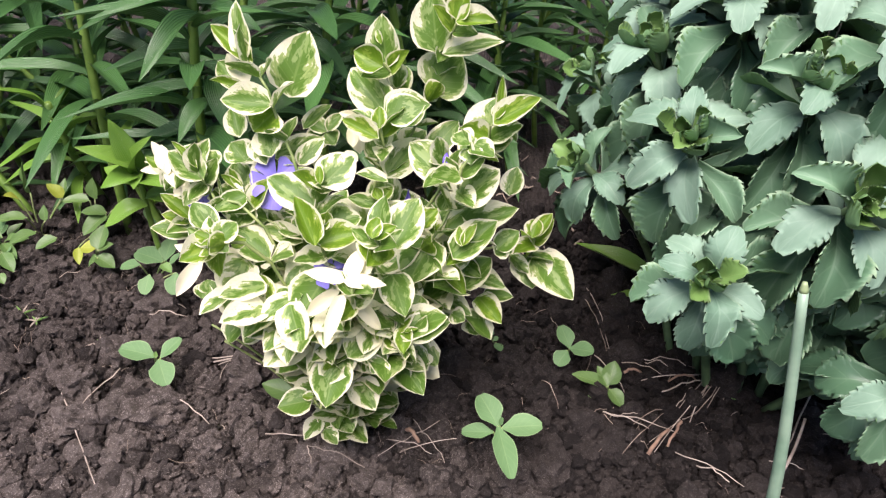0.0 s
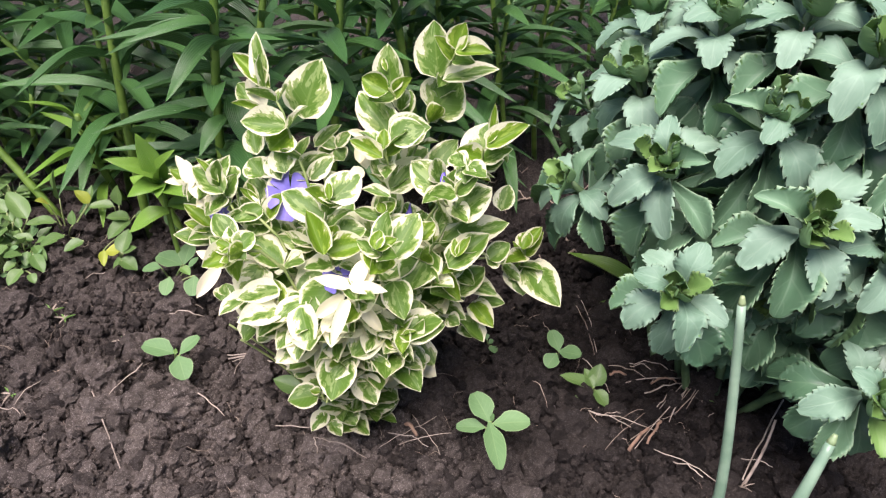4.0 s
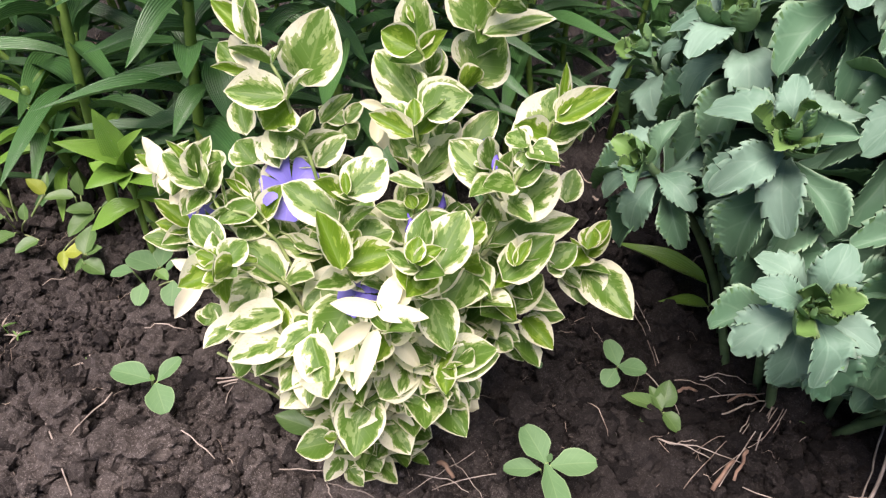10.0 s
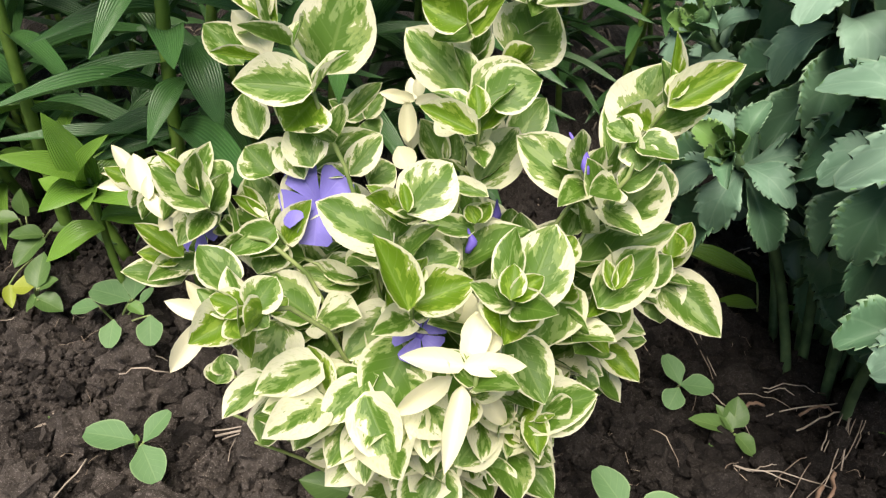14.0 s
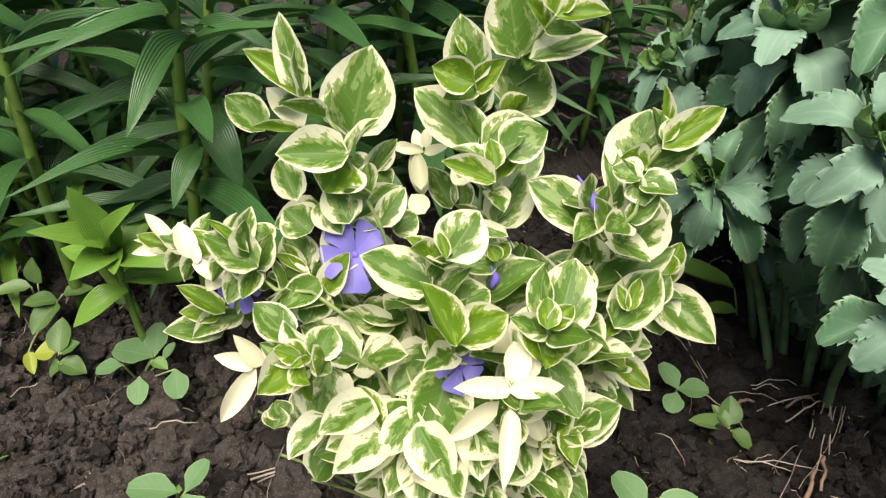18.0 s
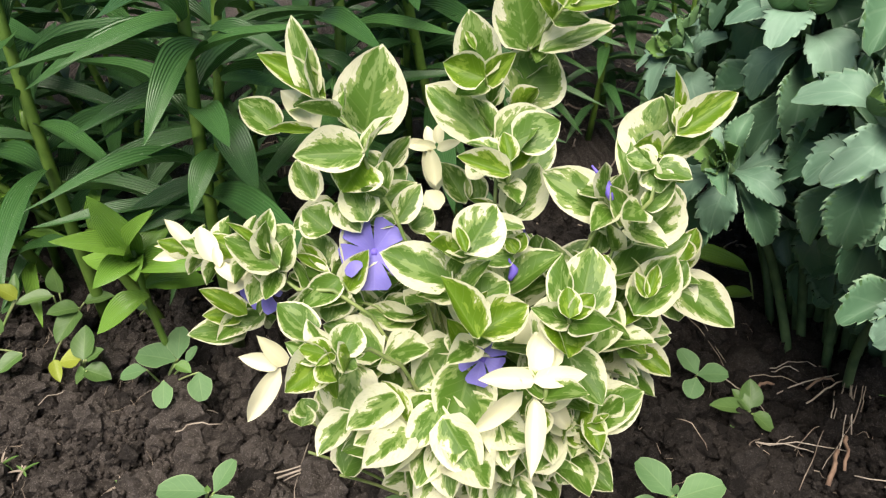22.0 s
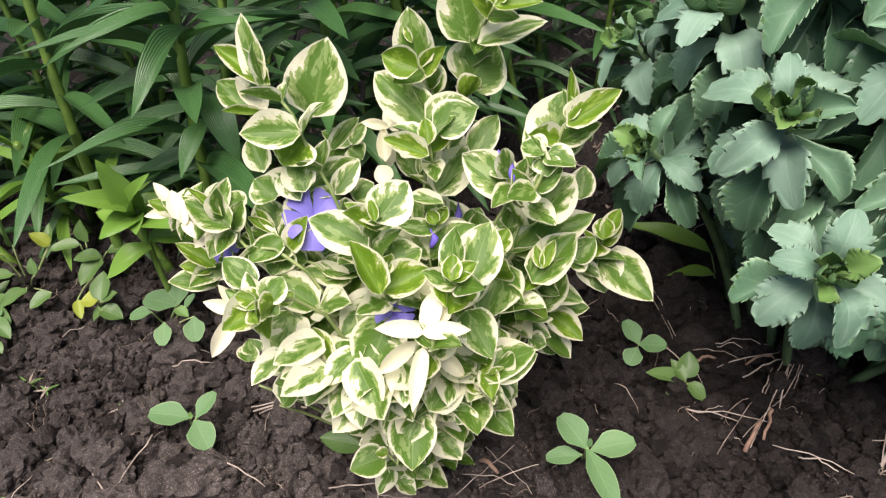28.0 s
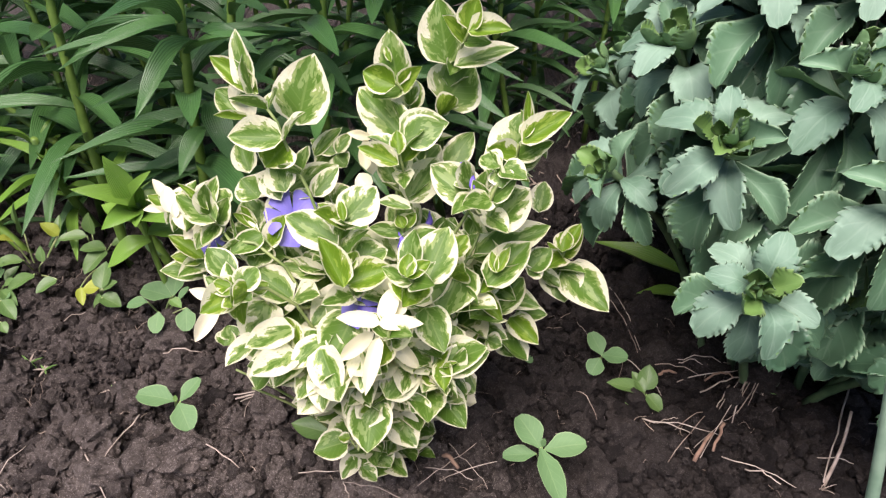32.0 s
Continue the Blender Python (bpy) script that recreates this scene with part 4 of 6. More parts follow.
vstem(True, (-0.091, -0.035, 0.255), (-0.098, -0.024, 0.245), (-0.101, -0.027, 0.248))
vstem(True, (0.078, -0.010, 0.227), (0.095, 0.037, 0.191), (0.098, -0.005, 0.241), (0.104, 0.000, 0.247))
vstem(True, (0.159, 0.080, 0.169), (0.166, 0.080, 0.183), (0.164, 0.067, 0.207))
vstem(True, (0.037, -0.044, 0.262), (0.032, -0.052, 0.275), (0.031, -0.036, 0.273))
vstem(True, (0.038, -0.053, 0.185), (0.053, -0.048, 0.182), (0.058, -0.046, 0.183))
vstem(True, (0.016, -0.069, 0.230), (0.016, -0.070, 0.244))
vstem(True, (-0.018, -0.060, 0.102), (-0.024, -0.054, 0.108))
vstem(True, (-0.002, -0.067, 0.153), (-0.002, -0.059, 0.163))
vstem(True, (-0.159, 0.087, 0.186), (-0.159, 0.079, 0.198))

# inner shoots, under the outer leaves
inner = random.Random(11)
for k in range(58):
    a = k * 2.4
    r = 0.015 + 0.105 * math.sqrt(k / 58)
    tip = Vector((r * math.cos(a) * 1.25, 0.03 + r * math.sin(a) * 0.75, 0.25 - 0.85 * r + inner.uniform(-0.03, 0.03)))
    pts = arc((0.012 * math.cos(a), 0.012 * math.sin(a), -0.004), tip, 0.012, 0.006)
    if tip.x < 0.06:
        part("stem", tube(pts[3:], 0.0013, 0.0010, 6), VINCA_STEM, vinca)
    up = (pts[-1] - pts[-2]).normalized()
    for j in range(5):
        f = 0.98 - j * 0.19
        i = min(int(f * 8), 7)
        q = pts[i].lerp(pts[i + 1], f * 8 - i)
        for side in (0, math.pi):
            b = k + j * 1.57 + side
            d = Vector((math.cos(b), math.sin(b), 0))
            s = 0.047 * inner.uniform(0.8, 1.1)
            way = (d + up * (0.6 - 0.25 * j)).normalized()
            e = q + way * s
            if e.z < 0.015 + inner.uniform(0.78, 1.2) * (1.45 * math.hypot(1.1 * e.x, 1.3 * min(e.y, 0.0)) if e.x > 0 else 1.3 * math.hypot(e.x, 1.25 * min(e.y, 0.0)) * 1.32):
                continue
            leaf(vinca, inner.choice(VW + VP + VW + VM + VM + VC[:1]), q, q + way * s, s * 0.68, up + Vector((0, -0.3, 0.4)))

# pale lower leaves that hang round the front of the bush
for k in range(84):
    a = radians(-165 + 165 * ((k * 0.618) % 1.0))
    z = 0.045 + 0.15 * ((k * 0.387) % 1.0)
    d = Vector((math.cos(a), math.sin(a), 0))
    r = 0.5 * z * inner.uniform(0.7, 1.0)
    q = Vector((d.x * r * 1.1, d.y * r * 0.6, z + 0.016))
    s = inner.uniform(0.032, 0.044)
    way = (d * 0.7 + Vector((inner.uniform(-0.6, 0.6), 0, inner.uniform(-0.5, 0.35)))).normalized()
    if (q + way * s).z < 0.01 + inner.uniform(1.2, 1.65) * math.hypot((q + way * s).x + 0.01, (q + way * s).y * 1.1):
        continue
    leaf(vinca, inner.choice(VP + VP + VP + VW), q, q + way * s, s * inner.uniform(0.62, 0.74), d * 0.7 + Vector((0, -0.2, 0.75)))

# short shoots round the foot
for k in range(16):
    a = k * 2.4
    d = Vector((math.cos(a), math.sin(a), 0))
    q = d * 0.014 + Vector((0, -0.004, 0.028 + 0.0035 * k))
    for side in (-0.5, 0.5):
        w = Vector((math.cos(a + side), math.sin(a + side), 0.25 + 0.02 * k))
        leaf(vinca, inner.choice(VW + VW + VM), q, q + w * inner.uniform(0.026, 0.036), 0.021, d * 0.6 + Vector((0, 0, 0.7)))


def petal_outline(v):
    return 0.5 * (0.2 + 0.8 * min(1.0, v * 1.25)) * (1 if v < 0.9 else 1.05 - (v - 0.9) * 3)


PETALS = [blade_mesh("petal", PETAL, petal_outline, 3, 7, 0.25, b, 0.09, 0, t, 60) for b, t in ((0.34, 0.25), (0.16, -0.2))]


def flower(x, y, z, facing, radius, spin):
    """A violet flower of five blunt petals, on the bush."""
    n = Vector(facing).normalized()
    e1 = n.cross(Vector((0.1, 0.3, 1))).normalized()
    e2 = n.cross(e1)
    c = Vector((x, y, z)) - VO
    tub = part("flower", tube([c - n * 0.016, c - n * 0.006, c], 0.0012, 0.0032, 8), BUD, vinca, "violet funnel-shaped flower")
    for k in range(5):
        a = spin + k * 1.2566
        d = math.cos(a) * e1 + math.sin(a) * e2
        leaf(tub, PETALS[k % 2], c + d * 0.0022, c + d * radius * (0.9 + 0.15 * math.sin(k * 2.1)) + n * 0.003 * math.cos(k * 1.7), radius * 0.96, n + d * 0.2 * math.sin(k), "petal")


def bud(a, b):
    pts = [Vector(p) - VO for p in arc(a, b, 0.0, 0.001, 6)]
    bm = tube(pts, 0.0014, 0.0006, 8)
    for v in bm.verts:
        f = max(0.0, min(1.0, (v.co - pts[0]).dot(pts[-1] - pts[0]) / (pts[-1] - pts[0]).length_squared))
        c = pts[0].lerp(pts[-1], f)
        v.co = c + (v.co - c) * (1 + 1.9 * math.sin(math.pi * min(1, f * 1.1)) ** 1.2)
    part("flower_bud", bm, BUD, vinca, "closed violet flower bud")


flower(-0.074, 0.598, 0.266, (-0.1, -0.75, 0.62), 0.0235, 0.35)
flower(-0.148, 0.614, 0.238, (-0.5, -0.6, 0.4), 0.018, 0.9)
flower(-0.018, 0.532, 0.226, (-0.3, -0.6, 0.7), 0.016, 0.2)
bud((0.07, 0.574, 0.300), (0.061, 0.589, 0.317))
bud((0.031, 0.63, 0.228), (0.036, 0.639, 0.242))
bud((0.011, 0.581, 0.243), (0.011, 0.587, 0.256))

# ---- lilies ----


def lily_blade(name, material, arch, keel, twist, seed):
    """A long ribbed leaf of unit length along +Y that rises from its base and droops to its tip."""
    rng = random.Random(seed)
    ph = rng.uniform(0, 6.28)
    bm = bmesh.new()
    lay = bm.loops.layers.uv.new("UVMap")
    nu, nv, grid = 4, 14, []
    for j in range(nv + 1):
        v = j / nv
        w = 0.5 * (0.34 + 0.66 * min(1.0, v / 0.3) ** 0.8) * (1 - max(0.0, (v - 0.3) / 0.7) ** 2.1) + 0.004
        row = []
        for i in range(-nu, nu + 1):
            s = i / nu
            fold = keel * (1.15 - v) * abs(s) ** 1.3 * w * 0.16
            rim = 0.02 * math.sin(v * 11 + ph + (2 if s > 0 else 0)) * s * s
            z = arch * 1.25 * math.sin(math.pi * v ** 0.82) * (1 - 0.25 * v) + fold * 2.2 + rim * w
            a = twist * v * v
            x = s * w
            row.append((bm.verts.new((x * math.cos(a), v, z + x * 0.18 * math.sin(a))), ((s + 1) / 2, v)))
        grid.append(row)
    for j in range(nv):
        for i in range(2 * nu):
            q = [grid[j][i], grid[j][i + 1], grid[j + 1][i + 1], grid[j + 1][i]]
            f = bm.faces.new([k[0] for k in q])
            for lp, k in zip(f.loops, q):
                lp[lay].uv = k[1]
    me = to_mesh(name, bm)
    me.materials.append(material)
    return me


LM = [lily_blade("lily_leaf", LILY, a, k, t, s) for a, k, t, s in
      ((0.11, 0.8, 0.2, 21), (0.16, 1.0, -0.5, 22), (0.07, 0.6, 0.5, 23), (0.20, 1.2, 0.1, 24), (0.13, 0.4, -0.2, 27))]
LP = [lily_blade("lily_leaf_pale", LILY_PALE, a, k, t, s) for a, k, t, s in ((0.1, 1.2, 0.0, 25), (0.18, 1.0, 0.3, 26))]


def lily(x, y, top, lean, count, size, seed, pale=False, label="leafy green lily stalk with long arching ribbed leaves"):
    rng = random.Random(seed)
    z0 = ground_z(x, y)
    ob = thing("lily", x, y, z0 - 0.004, label, "lily", "lilies behind the periwinkle")
    lx, ly = lean
    pts = arc((0, 0, 0), (lx, ly, top - z0), 0.0, 0.012)
    near = y < 0.95
    part("stem", tube(pts, 0.0066 if near else 0.005, 0.0044 if near else 0.0034, 9), LILY_STEM, ob)
    for k in range(count):
        f = 0.10 + 0.90 * (k / count) ** 0.9
        i = min(int(f * 8), 7)
        q = pts[i].lerp(pts[i + 1], f * 8 - i)
        a = k * 2.4 + seed + rng.uniform(-0.25, 0.25)
        d = Vector((math.cos(a), math.sin(a), 0))
        rise = -0.45 + 1.2 * f ** 1.5 + rng.uniform(-0.22, 0.22)
        way = (d + Vector((0, 0, rise))).normalized()
        s = size * (0.72 + 0.38 * math.sin(math.pi * min(1, f * 0.9))) * rng.uniform(0.85, 1.15)
        if (q + way * s).z < 0.012 or (y < 0.9 and d.y < 0.1 and (q + way * s).z < 0.14):
            continue
        leaf(ob, rng.choice(LP if pale or f > 0.95 else LM), q + d * 0.004, q + way * s, s * rng.uniform(0.145, 0.185), (0.15 * math.cos(k), 0.15 * math.sin(k), 1))
    return ob


def lily_row(y, xs, top, size, count):
    for k, x in enumerate(xs):
        dx, dy = 0.03 * math.sin(k * 3.1 + y * 5), 0.05 * math.sin(k * 2.3 + y)
        lily(x + dx, y + dy, top + 0.03 * math.sin(k * 1.9), (0.08 * math.cos(k * 1.7 + y * 9), 0.05 * math.sin(k * 1.3)), count, size, int(abs(x) * 1000 + y * 77))


lily_a = lily(-0.218, 0.80, 0.47, (0.04, -0.02), 26, 0.14, 9)
lily(-0.362, 0.865, 0.47, (0.02, 0.0), 28, 0.14, 12)
lily_c = lily(-0.10, 0.885, 0.46, (0.035, 0.0), 28, 0.135, 15)
lily(-0.50, 0.885, 0.30, (-0.2, 0.02), 16, 0.11, 17, label="leaning lily stalk with a bare foot and long leaves")
lily(-0.36, 0.96, 0.36, (-0.26, -0.02), 22, 0.11, 18, label="leaning lily stalk with a bare foot and long leaves")
lily(-0.30, 0.845, 0.17, (-0.03, -0.02), 12, 0.085, 19, True, "short bright green lily shoot")
lily(-0.42, 0.93, 0.2, (-0.02, -0.04), 14, 0.09, 73, True, "short bright green lily shoot")
lily_row(0.98, (-0.62, -0.47, -0.22, -0.03, 0.08), 0.46, 0.14, 28)
lily(-0.66, 0.93, 0.42, (-0.05, 0.0), 28, 0.13, 70)
lily(-0.78, 1.0, 0.44, (0.03, 0.0), 28, 0.13, 71)
lily(-0.60, 0.86, 0.2, (-0.04, 0.0), 12, 0.1, 72, False, "short lily shoot among taller stalks")
lily_row(1.10, (-0.84, -0.72, -0.56, -0.42, -0.30, -0.14, 0.02, 0.14), 0.45, 0.14, 28)
lily_row(1.26, (-0.98, -0.82, -0.66, -0.5, -0.36, -0.22, -0.08, 0.06, 0.2, 0.34, 0.48), 0.45, 0.13, 28)
lily_row(1.46, (-0.98, -0.8, -0.62, -0.46, -0.3, -0.14, 0.02, 0.16, 0.3, 0.46, 0.62), 0.44, 0.13, 26)
lily_row(1.72, (-1.15, -0.92, -0.7, -0.48, -0.26, -0.04, 0.18, 0.4, 0.62, 0.85), 0.46, 0.14, 24)
lily_row(2.05, (-1.3, -1.0, -0.7, -0.4, -0.1, 0.2, 0.5, 0.8, 1.1), 0.48, 0.15, 22)

# low shoots that fill the foot of the lilies
for k, (x, y) in enumerate(((-0.57, 0.99), (-0.42, 0.99), (-0.28, 0.95), (-0.16, 0.96), (-0.66, 1.08), (-0.5, 1.12), (-0.34, 1.08), (-0.2, 1.1), (-0.05, 1.06), (-0.75, 1.2), (-0.6, 1.25), (-0.43, 1.22))):
    lily(x, y, 0.2 + 0.05 * math.sin(k * 2.2), (0.03 * math.cos(k), -0.03), 15, 0.1, 60 + k, False, "short lily shoot among taller stalks")

# slighter stalks between the periwinkle and the stonecrop
lily(0.12, 1.08, 0.36, (0.02, 0.0), 30, 0.09, 41)
lily(0.215, 1.17, 0.36, (-0.01, -0.02), 32, 0.095, 42)
lily(0.29, 1.16, 0.40, (0.02, 0.0), 32, 0.095, 43)
lily(0.05, 1.0, 0.40, (-0.02, 0.02), 30, 0.1, 44)
lily(0.36, 1.08, 0.36, (0.03, 0.02), 28, 0.09, 46)


def hleaf(ob, meshes, base, tip, width):
    """A long leaf of a near lily."""
    b = Vector(base) - Vector((0, 0, ob.location.z))
    t = Vector(tip) - Vector((0, 0, ob.location.z))
    return leaf(ob, meshes[int(abs(base[0] + tip[1]) * 1000) % len(meshes)], b, t, width * 0.98, (0, -0.4, 1))


hleaf(lily_a, LM, (0.039, -0.024, 0.346), (0.002, -0.117, 0.314), 0.024)
hleaf(lily_a, LM, (0.036, -0.012, 0.362), (-0.052, -0.080, 0.357), 0.020)
hleaf(lily_a, LM, (0.031, -0.019, 0.350), (-0.089, -0.045, 0.332), 0.020)
hleaf(lily_a, LM, (0.032, -0.001, 0.297), (-0.067, -0.050, 0.296), 0.020)
hleaf(lily_a, LM, (0.031, -0.018, 0.274), (-0.093, -0.044, 0.251), 0.020)
hleaf(lily_a, LM, (0.035, -0.012, 0.283), (0.061, -0.062, 0.237), 0.029)
hleaf(lily_a, LM, (0.030, -0.027, 0.261), (0.009, -0.076, 0.233), 0.022)
hleaf(lily_a, LM, (0.020, 0.000, 0.222), (-0.087, -0.034, 0.187), 0.024)
hleaf(lily_a, LM, (0.021, -0.009, 0.210), (-0.054, -0.033, 0.194), 0.021)
hleaf(lily_a, LM, (0.030, 0.001, 0.226), (0.070, -0.021, 0.173), 0.024)
hleaf(lily_a, LM, (0.048, -0.040, 0.325), (0.113, -0.006, 0.294), 0.020)
hleaf(lily_a, LM, (0.043, -0.018, 0.355), (0.102, -0.044, 0.342), 0.018)
hleaf(lily_a, LM, (0.017, -0.016, 0.198), (0.044, -0.018, 0.130), 0.024)
hleaf(lily_c, LM, (0.000, -0.008, 0.318), (-0.110, -0.044, 0.300), 0.023)
hleaf(lily_c, LM, (0.006, -0.000, 0.330), (0.054, -0.119, 0.335), 0.027)
hleaf(lily_c, LM, (-0.006, -0.016, 0.306), (-0.064, -0.047, 0.261), 0.022)
hleaf(lily_c, LM, (-0.002, -0.019, 0.302), (0.054, -0.039, 0.260), 0.022)
hleaf(lily_c, LM, (-0.007, -0.024, 0.294), (-0.028, -0.030, 0.234), 0.022)

# a young pale shoot in front of the lilies
young = thing("lily_shoot", -0.27, 0.765, ground_z(-0.27, 0.765), "short pale green lily shoot with a tuft of pointed leaves", "lily")
part("stem", tube(arc((0, 0, -0.004), (0.0, -0.015, 0.165), 0.0, 0.004), 0.0035, 0.003, 8), LILY_STEM, young)


def tuft(dx, dy, dz, drop, width):
    leaf(young, LP[int(abs(dx) * 1000) % 2], (0, -0.014, 0.155 - drop), (dx, dy - 0.015, 0.155 - drop + dz), width * 1.5, (0, -0.5, 1))


tuft(-0.047, -0.03, 0.045, 0.0, 0.016)
tuft(-0.02, 0.0, 0.065, 0.0, 0.018)
tuft(0.033, -0.02, 0.058, 0.0, 0.015)
tuft(-0.025, -0.04, 0.008, 0.005, 0.018)
tuft(0.065, -0.03, 0.012, 0.01, 0.018)
tuft(0.005, -0.03, -0.002, 0.0, 0.012)
tuft(0.03, 0.03, 0.03, 0.01, 0.016)
tuft(-0.05, 0.02, 0.01, 0.015, 0.017)
tuft(0.055, 0.01, -0.01, 0.03, 0.016)
tuft(-0.045, -0.02, -0.02, 0.04, 0.016)

# ---- sedum ----


def sedum_outline(v):
    w = 0.2 + 0.8 * min(1.0, v / 0.6) ** 1.25
    if v > 0.55:
        w *= max(0.0, 1 - ((v - 0.55) / 0.45) ** 2.6) ** 0.6
    return 0.5 * w + 0.004


def sedum_blade(name, material, arch, cup, hook, seed, teeth=6, depth=0.24):
    """A fleshy leaf of unit length along +Y with forward teeth on its outer half; hook bends the tip down."""
    rng = random.Random(seed)
    bm = bmesh.new()
    lay = bm.loops.layers.uv.new("UVMap")
    rows = [(k * 0.08, 0.0) for k in range(6)]
    for k in range(teeth):
        v0, step = 0.46 + 0.525 * k / teeth, 0.525 / teeth
        deep = depth * rng.uniform(0.45, 1.5)
        rows += [(v0, -0.5 * deep), (v0 + step * 0.5, 0.15 * deep), (v0 + step * 0.9, 0.5 * deep)]
    rows.append((1.0, 0.0))
    nu, ph, grid = 4, rng.uniform(0, 6.28), []
    for j, (v, tooth) in enumerate(rows):
        w = sedum_outline(v)
        row = []
        for i in range(-nu, nu + 1):
            s = i / nu
            out = tooth * (0.5 + 0.5 * min(1.0, w * 3)) if abs(i) == nu else 0.0
            x = s * w + (0.55 * out if i > 0 else -0.55 * out) * 0.6
            y = v + (0.35 * max(0.0, out) if abs(i) == nu else 0.0)
            z = arch * 1.5 * math.sin(math.pi * v) - hook * max(0.0, v - 0.55) ** 2 * 2.0
            z += cup * abs(s) ** 1.7 * w * 0.8 + 0.055 * math.sin(v * 8 + ph + (1.7 if s > 0 else 0)) * abs(s)
            z -= 0.02 * (1 - min(1.0, abs(s) * 3)) * (1 - v)
            row.append((Vector((x, y, z)), ((s + 1) / 2, v)))
        grid.append(row)
    sides = []
    for low in (False, True):
        made = []
        for j, row in enumerate(grid):
            v = rows[j][0]
            e = 0.034 * (0.45 + 0.55 * math.sin(math.pi * min(1.0, 0.12 + 0.85 * v))) if low else 0.0
            made.append([(bm.verts.new(p - Vector((0, 0, e * (1 - (abs(i) / nu) ** 2 * 0.75)))), uv) for i, (p, uv) in zip(range(-nu, nu + 1), row)])
        sides.append(made)
    top, low = sides

    def quad(q, index):
        f = bm.faces.new([k[0] for k in q])
        f.material_index = index
        for lp, k in zip(f.loops, q):
            lp[lay].uv = k[1]

    for j in range(len(rows) - 1):
        for i in range(2 * nu):
            quad((top[j][i], top[j][i + 1], top[j + 1][i + 1], top[j + 1][i]), 0)
            quad((low[j + 1][i], low[j + 1][i + 1], low[j][i + 1], low[j][i]), 1)
        quad((top[j][0], top[j + 1][0], low[j + 1][0], low[j][0]), 1)
        quad((low[j][-1], low[j + 1][-1], top[j + 1][-1], top[j][-1]), 1)
    me = to_mesh(name, bm)
    me.materials.append(material)
    me.materials.append(SEDUM_UNDER)
    return me


SM = [sedum_blade("sedum_leaf", SEDUM, a, c, h, s, n) for a, c, h, s, n in
      ((0.10, 0.25, 0.8, 31, 6), (0.16, 0.35, 1.2, 32, 5), (0.20, 0.15, 0.6, 33, 6), (0.12, 0.45, 1.5, 34, 5), (0.06, 0.3, 1.1, 30, 7))]
SL = [sedum_blade("sedum_leaf_long", SEDUM_LONG, a, c, h, s, 7, 0.2) for a, c, h, s in ((0.12, 1.0, 0.3, 26), (0.16, 1.3, 0.5, 27), (0.08, 0.8, 0.7, 28))]
SD = [sedum_blade("sedum_leaf_dark", SEDUM_DARK, a, c, h, s, 6, 0.18) for a, c, h, s in ((0.08, 0.35, 0.5, 38), (0.12, 0.25, 0.8, 39), (0.05, 0.5, 0.4, 29))]
SY = [sedum_blade("sedum_leaf_young", SEDUM_YOUNG, a, c, h, s, 5, 0.2) for a, c, h, s in ((-0.10, 0.9, -0.1, 35), (-0.14, 1.1, 0.0, 36), (-0.04, 0.7, 0.4, 37))]
sedum = thing("sedum_clump", 0.42, 0.70, ground_z(0.42, 0.70), "large clump of blue-green stonecrop with toothed fleshy leaves in rosettes", "stonecrop")
SO = Vector(sedum.location)


def outside(p):
    """Whether a low leaf's tip would reach out past the foot of the clump, where bare soil shows."""
    side = (0.385 if p.y > 0.56 else 0.36) - 0.6 * p.z
    return p.z < 0.22 and (p.x < side or 0.8 * p.x + 0.6 * p.y < 0.77 - 1.4 * p.z)


